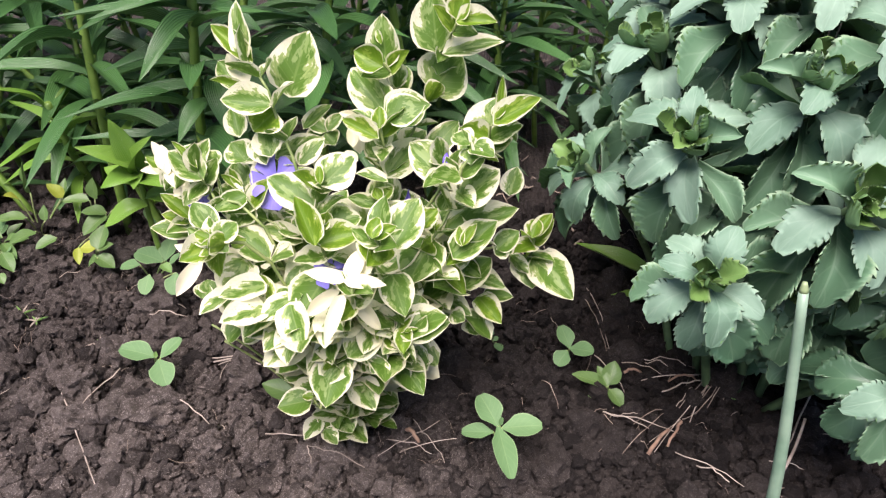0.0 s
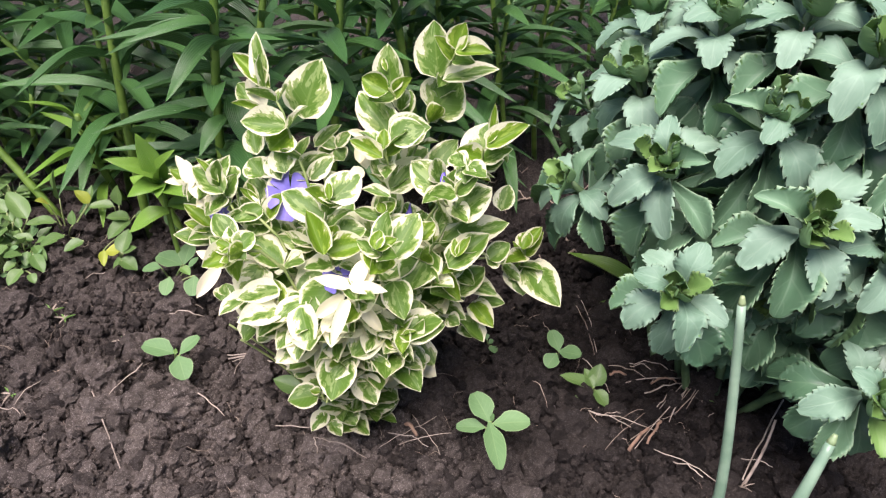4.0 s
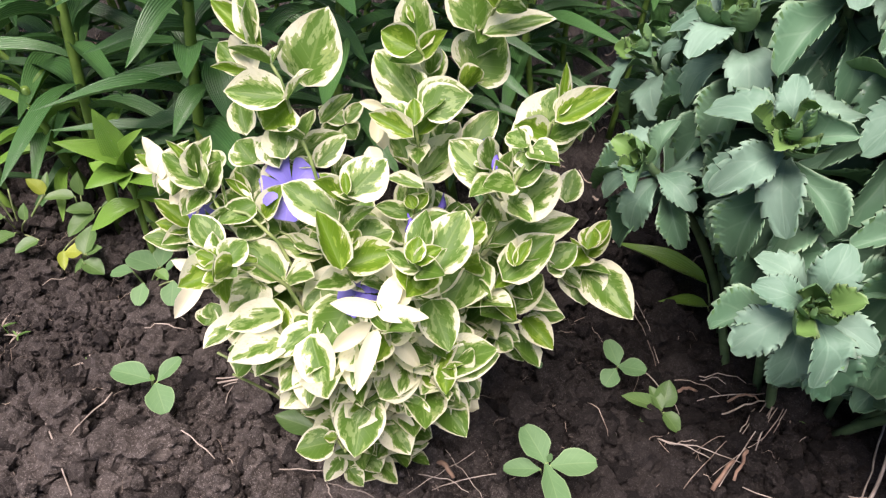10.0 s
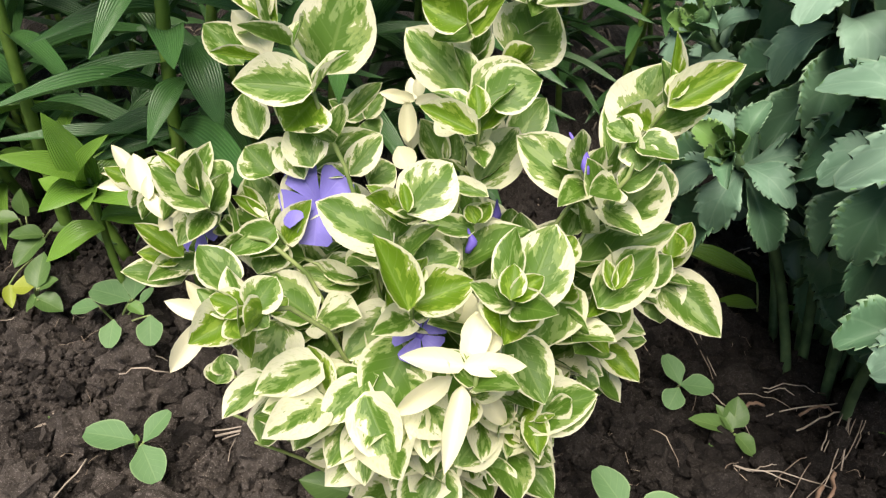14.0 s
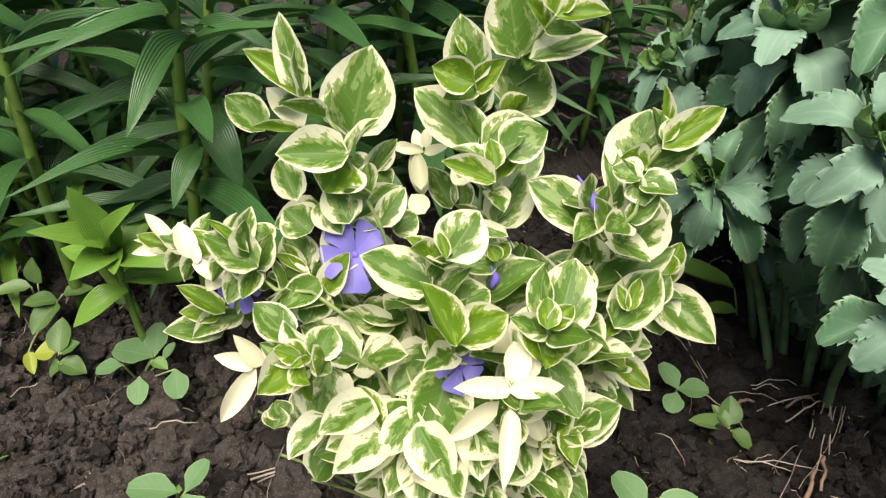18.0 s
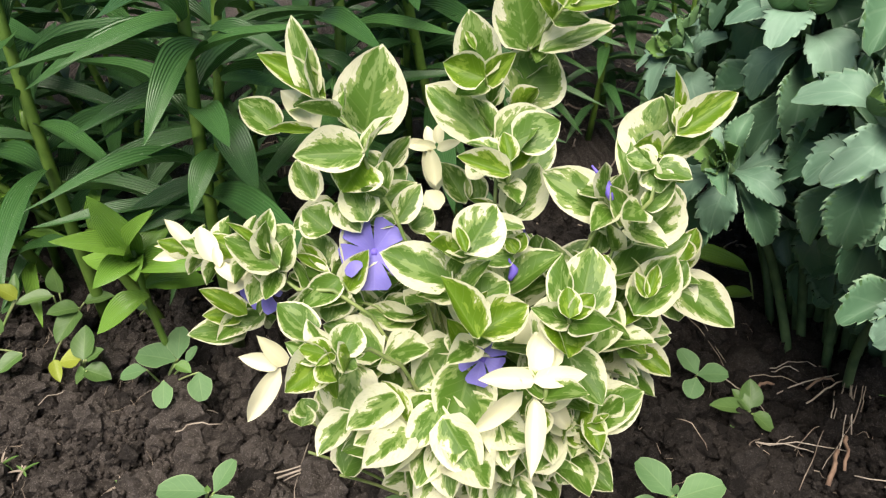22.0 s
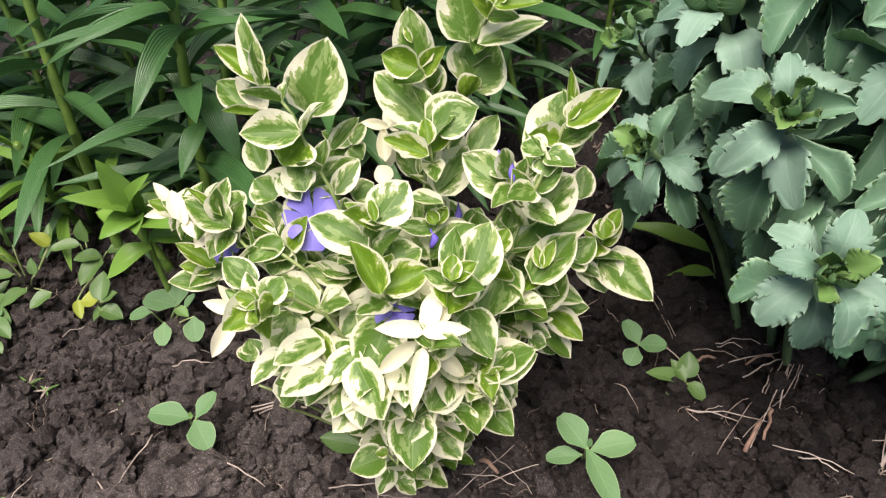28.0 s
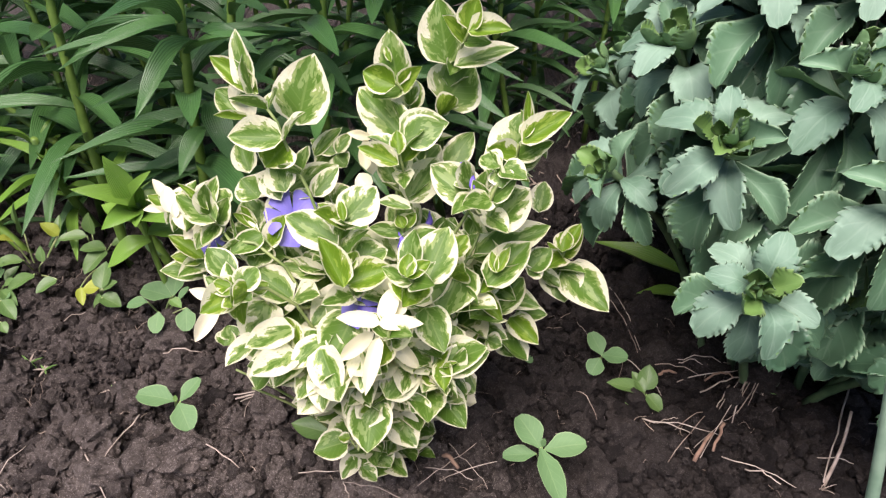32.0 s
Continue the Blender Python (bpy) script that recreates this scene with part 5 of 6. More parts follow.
def sedum_shoot(tip, facing, size, seed, total=32, spread=1.0):
    """A curved stalk out of the clump's foot that ends in a rosette turned to facing."""
    rng = random.Random(seed)
    up = Vector(facing).normalized()
    end = Vector(tip) - SO
    foot = Vector((end.x * 0.35, end.y * 0.35, -0.004))
    knee = end - up * 0.17
    knee.z = max(knee.z, 0.05)
    pts = [foot.lerp(knee, k / 12).lerp(knee.lerp(end, k / 12), k / 12) for k in range(13)]
    st = part("stem", tube(pts, 0.0048, 0.0036, 8), SEDUM_STEM, sedum)
    e1 = up.cross(Vector((0.2, 1, 0.3))).normalized()
    e2 = up.cross(e1)
    for k in range(total):
        a = k * 2.39996 + seed
        back = 0.0 if k < 8 else 0.0040 * (k - 7)
        left, i = back, len(pts) - 1
        while i > 1 and left > (pts[i] - pts[i - 1]).length:
            left -= (pts[i] - pts[i - 1]).length
            i -= 1
        d0 = (pts[i] - pts[i - 1]).normalized()
        q = pts[i] - d0 * min(left, (pts[i] - pts[i - 1]).length)
        d = math.cos(a) * e1 + math.sin(a) * e2
        open_ = radians(min(88, 8 + 4.3 * k) + rng.uniform(-6, 6) * (1 if k < 10 else 2.5)) * spread
        s = size * (0.17 + 0.062 * k if k < 10 else min(1.2, 0.86 + 0.03 * (k - 10)) * rng.uniform(0.88, 1.12))
        way = up * math.cos(open_) + d * math.sin(open_)
        sag = 0.0 if k < 9 else min(0.95, 0.055 * (k - 8)) * rng.uniform(0.7, 1.2)
        way = (way + Vector((0, 0, -sag))).normalized()
        mesh = rng.choice(SY if k < 9 else (SM + SM + SY[2:] + SL if k < 12 else (SM if k < 16 else (SL if k < 19 else SL + SD))))
        e = q + way * s + SO
        # outer leaves with tips below 0.2 take the darker green
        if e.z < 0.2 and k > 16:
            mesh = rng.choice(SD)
        wide = rng.uniform(0.54, 0.68) * (1.0 if k < 20 else 0.85)
        if mesh in SL:
            s, wide = s * 1.08, wide * 0.76
        if mesh in SD:
            s, wide = s * 1.12, wide * 0.98
        if e.z < 0.03 or (outside(e) and (k > 19 or end.z < 0.245 - SO.z)):
            continue
        turn = d * -0.15 if k < 12 else Vector((0, 0, 0.5)) + d * rng.uniform(-0.1, 0.35)
        leaf(st, mesh, q + d * 0.0025, q + way * s, s * wide, up + turn + Vector((rng.uniform(-0.45, 0.45), rng.uniform(-0.4, 0.3), rng.uniform(0, 0.3))))


# the rosettes at the front and on top, then the body of the clump
sedum_shoot((0.271, 0.508, 0.252), (-0.34, -0.70, 0.64), 0.051, 3)
sedum_shoot((0.258, 0.585, 0.330), (-0.42, -0.52, 0.74), 0.058, 8)
sedum_shoot((0.193, 0.657, 0.268), (-0.66, -0.42, 0.62), 0.050, 5)
sedum_shoot((0.338, 0.576, 0.381), (-0.22, -0.58, 0.78), 0.058, 11)
sedum_shoot((0.240, 0.676, 0.372), (-0.48, -0.30, 0.82), 0.056, 2)
sedum_shoot((0.364, 0.516, 0.318), (-0.12, -0.74, 0.66), 0.062, 7)
sedum_shoot((0.432, 0.452, 0.200), (-0.12, -0.78, 0.60), 0.052, 13)
sedum_shoot((0.297, 0.644, 0.437), (-0.20, -0.36, 0.91), 0.056, 4)
sedum_shoot((0.388, 0.560, 0.442), (-0.10, -0.50, 0.86), 0.058, 6)
sedum_shoot((0.256, 0.722, 0.421), (-0.36, -0.14, 0.92), 0.054, 9)
sedum_shoot((0.213, 0.789, 0.306), (-0.72, -0.08, 0.68), 0.048, 12)
sedum_shoot((0.354, 0.620, 0.457), (-0.10, -0.34, 0.93), 0.060, 14)
sedum_shoot((0.428, 0.505, 0.300), (0.05, -0.78, 0.62), 0.058, 15)
for k, (x, y, z) in enumerate(((0.31, 0.72, 0.45), (0.37, 0.70, 0.475), (0.44, 0.62, 0.475), (0.45, 0.54, 0.40), (0.49, 0.48, 0.27), (0.28, 0.80, 0.40),
                              (0.35, 0.82, 0.44), (0.43, 0.74, 0.48), (0.50, 0.66, 0.46), (0.52, 0.56, 0.36), (0.42, 0.88, 0.45), (0.50, 0.80, 0.46),
                              (0.58, 0.70, 0.42), (0.60, 0.58, 0.30), (0.33, 0.92, 0.36), (0.50, 0.94, 0.40), (0.60, 0.84, 0.38), (0.27, 0.88, 0.28))):
    v = Vector((x - 0.42, y - 0.72, 0.12 + 0.6 * z))
    sedum_shoot((x, y, z), v, 0.058, 20 + k, 30)
for k, (x, y, z) in enumerate(((0.30, 0.69, 0.23), (0.33, 0.61, 0.22), (0.37, 0.57, 0.21), (0.46, 0.62, 0.17), (0.31, 0.76, 0.21), (0.52, 0.60, 0.18), (0.31, 0.65, 0.32), (0.34, 0.63, 0.29))):
    sedum_shoot((x, y, z), (x - 0.42, y - 0.74, 0.16), 0.058, 50 + k, 30)

# leaves that hang low round the foot of the clump, many darker green
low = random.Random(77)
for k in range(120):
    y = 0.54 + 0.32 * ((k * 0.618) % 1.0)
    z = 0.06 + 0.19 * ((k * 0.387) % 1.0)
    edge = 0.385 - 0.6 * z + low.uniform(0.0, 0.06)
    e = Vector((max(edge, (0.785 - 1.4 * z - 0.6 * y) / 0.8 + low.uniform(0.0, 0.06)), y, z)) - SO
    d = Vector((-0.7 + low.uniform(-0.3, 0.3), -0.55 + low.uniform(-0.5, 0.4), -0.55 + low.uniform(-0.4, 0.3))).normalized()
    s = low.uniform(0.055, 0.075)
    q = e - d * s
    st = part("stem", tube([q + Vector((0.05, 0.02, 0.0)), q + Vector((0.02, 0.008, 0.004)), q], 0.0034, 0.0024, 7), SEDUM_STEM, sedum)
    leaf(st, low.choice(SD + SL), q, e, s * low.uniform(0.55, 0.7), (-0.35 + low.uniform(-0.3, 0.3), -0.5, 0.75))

# ---- seedlings, weeds and litter ----


def round_leaf(v):
    return 0.5 * max(0.0, math.sin(math.pi * (0.06 + 0.9 * v) ** 1.05)) ** 0.6 * (0.35 + 0.65 * min(1.0, v * 3))


TS = blade_mesh("seedling_leaf", SEEDLING, round_leaf, 3, 9, 0.2, 0.08, 0.04, 0, 0.05, 41)
TW = blade_mesh("weed_leaf", WEED, ovate, 3, 8, 0.3, 0.1, 0.08, 0, 0.1, 42)
TY = blade_mesh("seed_leaf_young", SEDUM_YOUNG, ovate, 3, 7, 0.5, 0.05, 0.05, 0, 0, 43)
TYW = blade_mesh("weed_leaf_yellow", WEED_YELLOW, ovate, 3, 8, 0.3, 0.1, 0.08, 0, 0.1, 44)
LG = blade_mesh("basal_leaf", LILY_PALE, lance, 3, 10, 0.4, 0.06, 0.06, 0, 0.05, 45)


def gleaf(ob, mesh, base, tip, width):
    """A leaf of a small plant, with its stalk up from the plant's foot."""
    b = Vector(base)
    part("stalk", tube(arc((b.x * 0.1, b.y * 0.1, -0.004), b, 0.002, 0.001, 5), 0.0011, 0.0009, 6), WEED_STEM, ob)
    t = Vector(tip)
    if mesh in (TW, TYW):
        t, width = b + (t - b) * 1.2, width * 1.2
    return leaf(ob, mesh, base, t, width * 0.88, (0, -0.15, 1))


def straw(a, b, r, material, label, lift):
    """A stalk that lies on the soil from a to b."""
    rng = random.Random(int(a[0] * 9000 + b[1] * 7000))
    n = 7
    pts = []
    for k in range(n + 1):
        f = k / n
        x, y = a[0] + (b[0] - a[0]) * f, a[1] + (b[1] - a[1]) * f
        pts.append(Vector((x + rng.uniform(-0.001, 0.001), y + rng.uniform(-0.001, 0.001), surface_z(x, y) * 0.4 + 0.6 * ground_z(x, y) + r + 0.017 + (lift + 0.003) * math.sin(3.14 * f))))
    o = pts[0].copy()
    ob = new("wood_chip" if r > 0.002 else "straw", to_mesh("straw", tube([p - o for p in pts], r * 0.7, r * 0.5, 6)))
    ob.data.materials.append(material)
    ob.location = o
    return tagged(ob, label, "wood chip" if r > 0.002 else "straw", "dry straw on the soil")


def pebble(x, y, r):
    rng = random.Random(int(x * 5000 + y * 3000))
    vs, fs = lump(rng, r, 2)
    me = bpy.data.meshes.new("stone")
    me.from_pydata([tuple(v) for v in vs], [], fs)
    for f in me.polygons:
        f.use_smooth = True
    me.materials.append(STONE if r < 0.01 else SOIL)
    ob = new("stone" if r < 0.01 else "soil_clod", me)
    ob.location = (x, y, max(ground_z(x, y), surface_z(x, y)) + r * 0.45)
    return tagged(ob, "small grey-brown stone half sunk in the soil" if r < 0.01 else "large smooth clod of dark brown soil", "stone" if r < 0.01 else "soil clod")


DB = blade_mesh("dry_blade", STRAW, lance, 1, 6, 0.5, 0.15, 0.05, 0, 0.1, 46)


def sprig(x, y):
    """A small withered tuft on the soil."""
    rng = random.Random(int(x * 7000 + y * 3000))
    ob = thing("dry_sprig", x, y, ground_z(x, y), "small withered pale sprig lying on the soil", "dry sprig", "dry sprigs")
    for k in range(7):
        a = k * 0.9 + rng.uniform(-0.3, 0.3)
        s = rng.uniform(0.008, 0.018)
        leaf(ob, DB if k % 3 else TY, (0, 0, 0.01), (s * math.cos(a), s * math.sin(a), 0.01 + s * rng.uniform(0.0, 0.5)), 0.0022, (0, 0, 1), "blade")


ob = thing("seedling", -0.236, 0.625, ground_z(-0.236, 0.625) + 0.008, "young seedling with four smooth rounded leaves in bare soil", "seedling", "seedlings in the soil")
gleaf(ob, TS, (0.009, -0.015, 0.030), (-0.030, -0.009, 0.034), 0.028)
gleaf(ob, TS, (0.014, -0.019, 0.030), (0.030, -0.045, 0.020), 0.029)
gleaf(ob, TS, (0.015, -0.016, 0.030), (0.031, 0.005, 0.040), 0.020)
gleaf(ob, TY, (0.010, -0.015, 0.030), (0.010, -0.013, 0.036), 0.006)
ob = thing("seedling", 0.139, 0.551, ground_z(0.139, 0.551) + 0.008, "young seedling with broad rounded leaves in bare soil", "seedling", "seedlings in the soil")
gleaf(ob, TS, (-0.009, -0.024, 0.050), (-0.026, 0.005, 0.060), 0.029)
gleaf(ob, TS, (-0.005, -0.026, 0.050), (0.032, -0.025, 0.055), 0.029)
gleaf(ob, TS, (-0.012, -0.023, 0.040), (-0.042, -0.020, 0.035), 0.019)
gleaf(ob, TS, (-0.009, -0.026, 0.052), (0.001, -0.082, 0.050), 0.024)
gleaf(ob, TS, (-0.007, -0.023, 0.050), (-0.005, -0.022, 0.060), 0.006)
ob = thing("seedling", 0.221, 0.666, ground_z(0.221, 0.666) + 0.008, "small seedling with rounded leaves among clods", "seedling", "seedlings in the soil")
gleaf(ob, TS, (-0.009, -0.019, 0.035), (-0.017, 0.006, 0.045), 0.022)
gleaf(ob, TS, (-0.009, -0.019, 0.035), (0.015, -0.029, 0.040), 0.026)
gleaf(ob, TS, (-0.012, -0.023, 0.035), (-0.023, -0.036, 0.025), 0.022)
ob = thing("seedling", 0.258, 0.623, ground_z(0.258, 0.623) + 0.008, "small seedling with narrow light green leaves", "seedling", "seedlings in the soil")
gleaf(ob, TW, (-0.007, -0.006, 0.020), (-0.039, -0.003, 0.030), 0.016)
gleaf(ob, TW, (-0.004, -0.004, 0.020), (0.002, 0.012, 0.035), 0.020)
gleaf(ob, TW, (-0.004, -0.010, 0.020), (0.007, -0.024, 0.012), 0.017)
gleaf(ob, TW, (-0.010, -0.009, 0.020), (-0.024, -0.013, 0.010), 0.006)
gleaf(ob, TW, (-0.006, -0.008, 0.022), (-0.014, 0.009, 0.030), 0.012)
ob = thing("seedling", -0.286, 0.754, ground_z(-0.286, 0.754) + 0.008, "clump of seedlings with rounded blue-green leaves", "seedling", "seedlings in the soil")
gleaf(ob, TS, (0.022, -0.011, 0.035), (-0.013, -0.001, 0.040), 0.032)
gleaf(ob, TS, (0.024, -0.009, 0.035), (0.026, 0.019, 0.050), 0.025)
gleaf(ob, TS, (-0.005, -0.013, 0.030), (-0.030, -0.012, 0.025), 0.020)
gleaf(ob, TS, (0.013, -0.031, 0.030), (0.013, -0.053, 0.018), 0.021)
gleaf(ob, TS, (0.045, -0.031, 0.035), (0.048, -0.053, 0.020), 0.025)
gleaf(ob, TS, (0.032, -0.017, 0.035), (0.043, -0.006, 0.045), 0.011)
gleaf(ob, TY, (0.023, -0.016, 0.035), (0.037, -0.025, 0.030), 0.014)
ob = thing("seedling", 0.134, 0.685, ground_z(0.134, 0.685) + 0.008, "tiny seedling with small round leaves", "seedling", "seedlings in the soil")
gleaf(ob, TS, (-0.004, -0.003, 0.012), (-0.007, 0.004, 0.016), 0.010)
gleaf(ob, TS, (0.001, -0.013, 0.012), (0.005, -0.030, 0.016), 0.012)
gleaf(ob, TS, (-0.002, -0.009, 0.012), (0.003, -0.007, 0.016), 0.008)
ob = thing("seedling", -0.329, 0.864, ground_z(-0.329, 0.864) + 0.008, "single rounded green leaf beside the periwinkle", "seedling", "seedlings in the soil")
gleaf(ob, TS, (0.023, -0.021, 0.020), (0.005, -0.020, 0.040), 0.027)
ob = thing("weed", -0.367, 0.782, ground_z(-0.367, 0.782) + 0.008, "small weed with yellow and blue-green leaves", "weed", "weeds in the bed")
gleaf(ob, TYW, (0.014, -0.019, 0.035), (-0.002, -0.019, 0.035), 0.022)
gleaf(ob, TW, (0.017, -0.021, 0.035), (0.017, 0.004, 0.050), 0.021)
gleaf(ob, TW, (0.017, -0.028, 0.030), (0.036, -0.033, 0.020), 0.020)
gleaf(ob, TW, (0.019, -0.021, 0.035), (0.033, -0.017, 0.040), 0.016)
gleaf(ob, TW, (0.020, -0.031, 0.030), (0.009, -0.032, 0.020), 0.017)
ob = thing("weed", -0.471, 0.840, ground_z(-0.471, 0.840) + 0.008, "sprawling weed with oval green and yellow leaves on thin stems", "weed", "weeds in the bed")
gleaf(ob, TW, (0.008, -0.004, 0.060), (0.013, -0.006, 0.100), 0.020)
gleaf(ob, TYW, (-0.009, -0.005, 0.050), (-0.017, -0.016, 0.060), 0.016)
gleaf(ob, TW, (0.012, -0.032, 0.040), (-0.012, -0.049, 0.045), 0.018)
gleaf(ob, TW, (0.029, -0.048, 0.030), (0.015, -0.073, 0.030), 0.018)
gleaf(ob, TW, (0.033, -0.030, 0.035), (0.032, -0.022, 0.050), 0.011)
gleaf(ob, TW, (0.056, -0.052, 0.025), (0.040, -0.067, 0.020), 0.018)
gleaf(ob, TYW, (0.043, 0.004, 0.050), (0.028, 0.006, 0.065), 0.016)
gleaf(ob, TW, (0.041, 0.008, 0.050), (0.041, 0.022, 0.065), 0.010)
ob = thing("weed", -0.401, 0.862, ground_z(-0.401, 0.862) + 0.008, "low weed with small rounded grey-green leaves", "weed", "weeds in the bed")
gleaf(ob, TW, (0.005, -0.014, 0.050), (-0.024, -0.019, 0.050), 0.017)
gleaf(ob, TW, (0.010, -0.010, 0.050), (0.012, -0.006, 0.075), 0.018)
gleaf(ob, TW, (0.030, -0.026, 0.040), (0.008, -0.036, 0.045), 0.020)
gleaf(ob, TW, (0.031, -0.030, 0.040), (0.017, -0.058, 0.030), 0.023)
gleaf(ob, TW, (0.030, -0.011, 0.035), (0.055, -0.007, 0.035), 0.019)
gleaf(ob, TYW, (0.013, -0.078, 0.020), (0.019, -0.095, 0.010), 0.011)
ob = thing("weed", -0.526, 0.805, ground_z(-0.526, 0.805) + 0.008, "tall tuft of weed with oval light green leaves", "weed", "weeds in the bed")
gleaf(ob, TW, (0.033, -0.003, 0.050), (0.002, 0.020, 0.070), 0.024)
gleaf(ob, TW, (0.004, 0.001, 0.055), (-0.022, 0.011, 0.065), 0.021)
gleaf(ob, TW, (-0.033, 0.067, 0.060), (-0.040, 0.044, 0.055), 0.011)
gleaf(ob, TW, (0.012, -0.005, 0.045), (-0.007, 0.014, 0.060), 0.015)
gleaf(ob, TW, (0.012, -0.019, 0.045), (0.006, -0.040, 0.040), 0.017)
gleaf(ob, TW, (0.046, -0.022, 0.030), (0.025, -0.028, 0.035), 0.015)
gleaf(ob, TW, (0.024, -0.045, 0.035), (0.019, -0.065, 0.030), 0.016)
gleaf(ob, TW, (-0.003, -0.021, 0.045), (-0.025, -0.015, 0.050), 0.016)


def weed_tuft(x, y, count, size, seed):
    """A dense tuft of spoon-shaped leaves on upright stalks."""
    rng = random.Random(seed)
    ob = thing("weed", x, y, ground_z(x, y) + 0.006, "dense tuft of weed with crowded spoon-shaped leaves", "weed", "weeds in the bed")
    for k in range(count):
        a, f = k * 2.4 + seed, math.sqrt((k + 0.5) / count)
        d = Vector((math.cos(a), math.sin(a), 0))
        b = d * (0.022 * f * rng.uniform(0.8, 1.3)) + Vector((0, 0, 0.016 + 0.026 * (1 - f) * rng.uniform(0.7, 1.4)))
        n = size * rng.uniform(0.8, 1.25)
        e = b + (d * (0.25 + 0.9 * f) + Vector((0, 0, 0.8 - 0.6 * f + rng.uniform(-0.3, 0.3)))).normalized() * n
        part("stalk", tube(arc((b.x * 0.15, b.y * 0.15, -0.004), b, 0.003, 0.002, 4), 0.0012, 0.0010, 6), WEED_STEM, ob)
        leaf(ob, rng.choice((TW, TW, TS)), b, e, n * rng.uniform(0.52, 0.66), Vector((0, -0.35, 1)) - d * 0.5)


weed_tuft(-0.528, 0.778, 20, 0.021, 1)
weed_tuft(-0.497, 0.786, 18, 0.020, 2)
weed_tuft(-0.550, 0.800, 18, 0.024, 3)
weed_tuft(-0.512, 0.757, 15, 0.017, 4)
weed_tuft(-0.565, 0.765, 16, 0.020, 5)
weed_tuft(-0.590, 0.800, 14, 0.024, 6)
ob = thing("weed", -0.496, 0.767, ground_z(-0.496, 0.767) + 0.008, "dense low weed with small oval leaves", "weed", "weeds in the bed")
gleaf(ob, TW, (0.014, -0.012, 0.030), (0.004, -0.027, 0.035), 0.017)
gleaf(ob, TW, (0.018, -0.005, 0.030), (0.021, -0.019, 0.020), 0.013)
gleaf(ob, TW, (0.029, -0.011, 0.030), (0.048, -0.029, 0.020), 0.017)
gleaf(ob, TW, (0.012, -0.025, 0.025), (0.003, -0.035, 0.020), 0.015)
gleaf(ob, TW, (0.024, -0.033, 0.022), (0.019, -0.054, 0.015), 0.018)
gleaf(ob, TW, (0.019, 0.008, 0.030), (0.043, -0.011, 0.025), 0.013)
gleaf(ob, TW, (0.036, -0.036, 0.018), (0.044, -0.045, 0.012), 0.011)
ob = thing("weed", -0.538, 0.776, ground_z(-0.538, 0.776) + 0.008, "dense low weed with small oval leaves", "weed", "weeds in the bed")
gleaf(ob, TW, (0.029, -0.019, 0.035), (0.018, -0.033, 0.030), 0.018)
gleaf(ob, TW, (0.037, -0.044, 0.025), (0.030, -0.056, 0.018), 0.017)
gleaf(ob, TW, (0.005, -0.008, 0.040), (-0.013, -0.004, 0.045), 0.018)
gleaf(ob, TW, (0.018, -0.040, 0.035), (0.006, -0.047, 0.030), 0.018)
gleaf(ob, TW, (0.031, -0.050, 0.020), (0.018, -0.063, 0.015), 0.016)
ob = thing("seedling", -0.436, 0.571, ground_z(-0.436, 0.571) + 0.008, "single round seedling leaf on bare soil", "seedling", "seedlings in the soil")
gleaf(ob, TS, (0.003, -0.005, 0.012), (0.019, -0.003, 0.015), 0.021)
ob = thing("seedling", -0.654, 0.973, ground_z(-0.654, 0.973) + 0.008, "tiny grey-green leaf on bare soil", "seedling", "seedlings in the soil")
gleaf(ob, TS, (0.017, -0.030, 0.020), (0.032, -0.017, 0.030), 0.025)
ob = thing("lily_shoot", 0.345, 0.760, ground_z(0.345, 0.760), "young lily shoot with flat green leaves at the soil", "lily", "")
gleaf(ob, LG, (-0.016, 0.006, 0.046), (-0.110, 0.060, 0.058), 0.027)
gleaf(ob, LG, (-0.012, -0.003, 0.022), (-0.070, -0.008, 0.030), 0.019)
gleaf(ob, LG, (0.006, -0.006, 0.020), (0.032, -0.010, 0.024), 0.011)
straw((-0.176, 0.632), (-0.121, 0.626), 0.0016, STRAW, "thin dry straw lying on the soil", 0.002)
straw((-0.178, 0.636), (-0.125, 0.632), 0.0011, STRAW, "thin dry straw lying on the soil", 0.002)
straw((-0.170, 0.628), (-0.127, 0.624), 0.0010, STRAW, "thin dry straw lying on the soil", 0.002)
straw((-0.148, 0.661), (-0.161, 0.605), 0.0008, STRAW, "thin dry straw lying on the soil", 0.002)
straw((-0.264, 0.687), (-0.224, 0.692), 0.0011, STRAW, "thin dry straw lying on the soil", 0.002)
straw((-0.211, 0.581), (-0.152, 0.543), 0.0010, STRAW, "thin dry straw lying on the soil", 0.002)
straw((0.258, 0.583), (0.282, 0.588), 0.0008, STRAW, "thin dry straw lying on the soil", 0.002)
straw((0.248, 0.671), (0.274, 0.621), 0.0009, STRAW, "thin dry straw lying on the soil", 0.002)
straw((0.295, 0.638), (0.397, 0.645), 0.0009, STRAW, "thin dry straw lying on the soil", 0.002)
straw((0.380, 0.647), (0.290, 0.544), 0.0009, STRAW, "thin dry straw lying on the soil", 0.002)
straw((0.347, 0.627), (0.310, 0.581), 0.0010, STRAW, "thin dry straw lying on the soil", 0.002)
straw((0.310, 0.542), (0.366, 0.506), 0.0008, STRAW, "thin dry straw lying on the soil", 0.002)
straw((0.039, 0.529), (0.098, 0.540), 0.0007, STRAW, "thin dry straw lying on the soil", 0.002)
straw((0.075, 0.567), (0.018, 0.525), 0.0006, STRAW, "thin dry straw lying on the soil", 0.002)
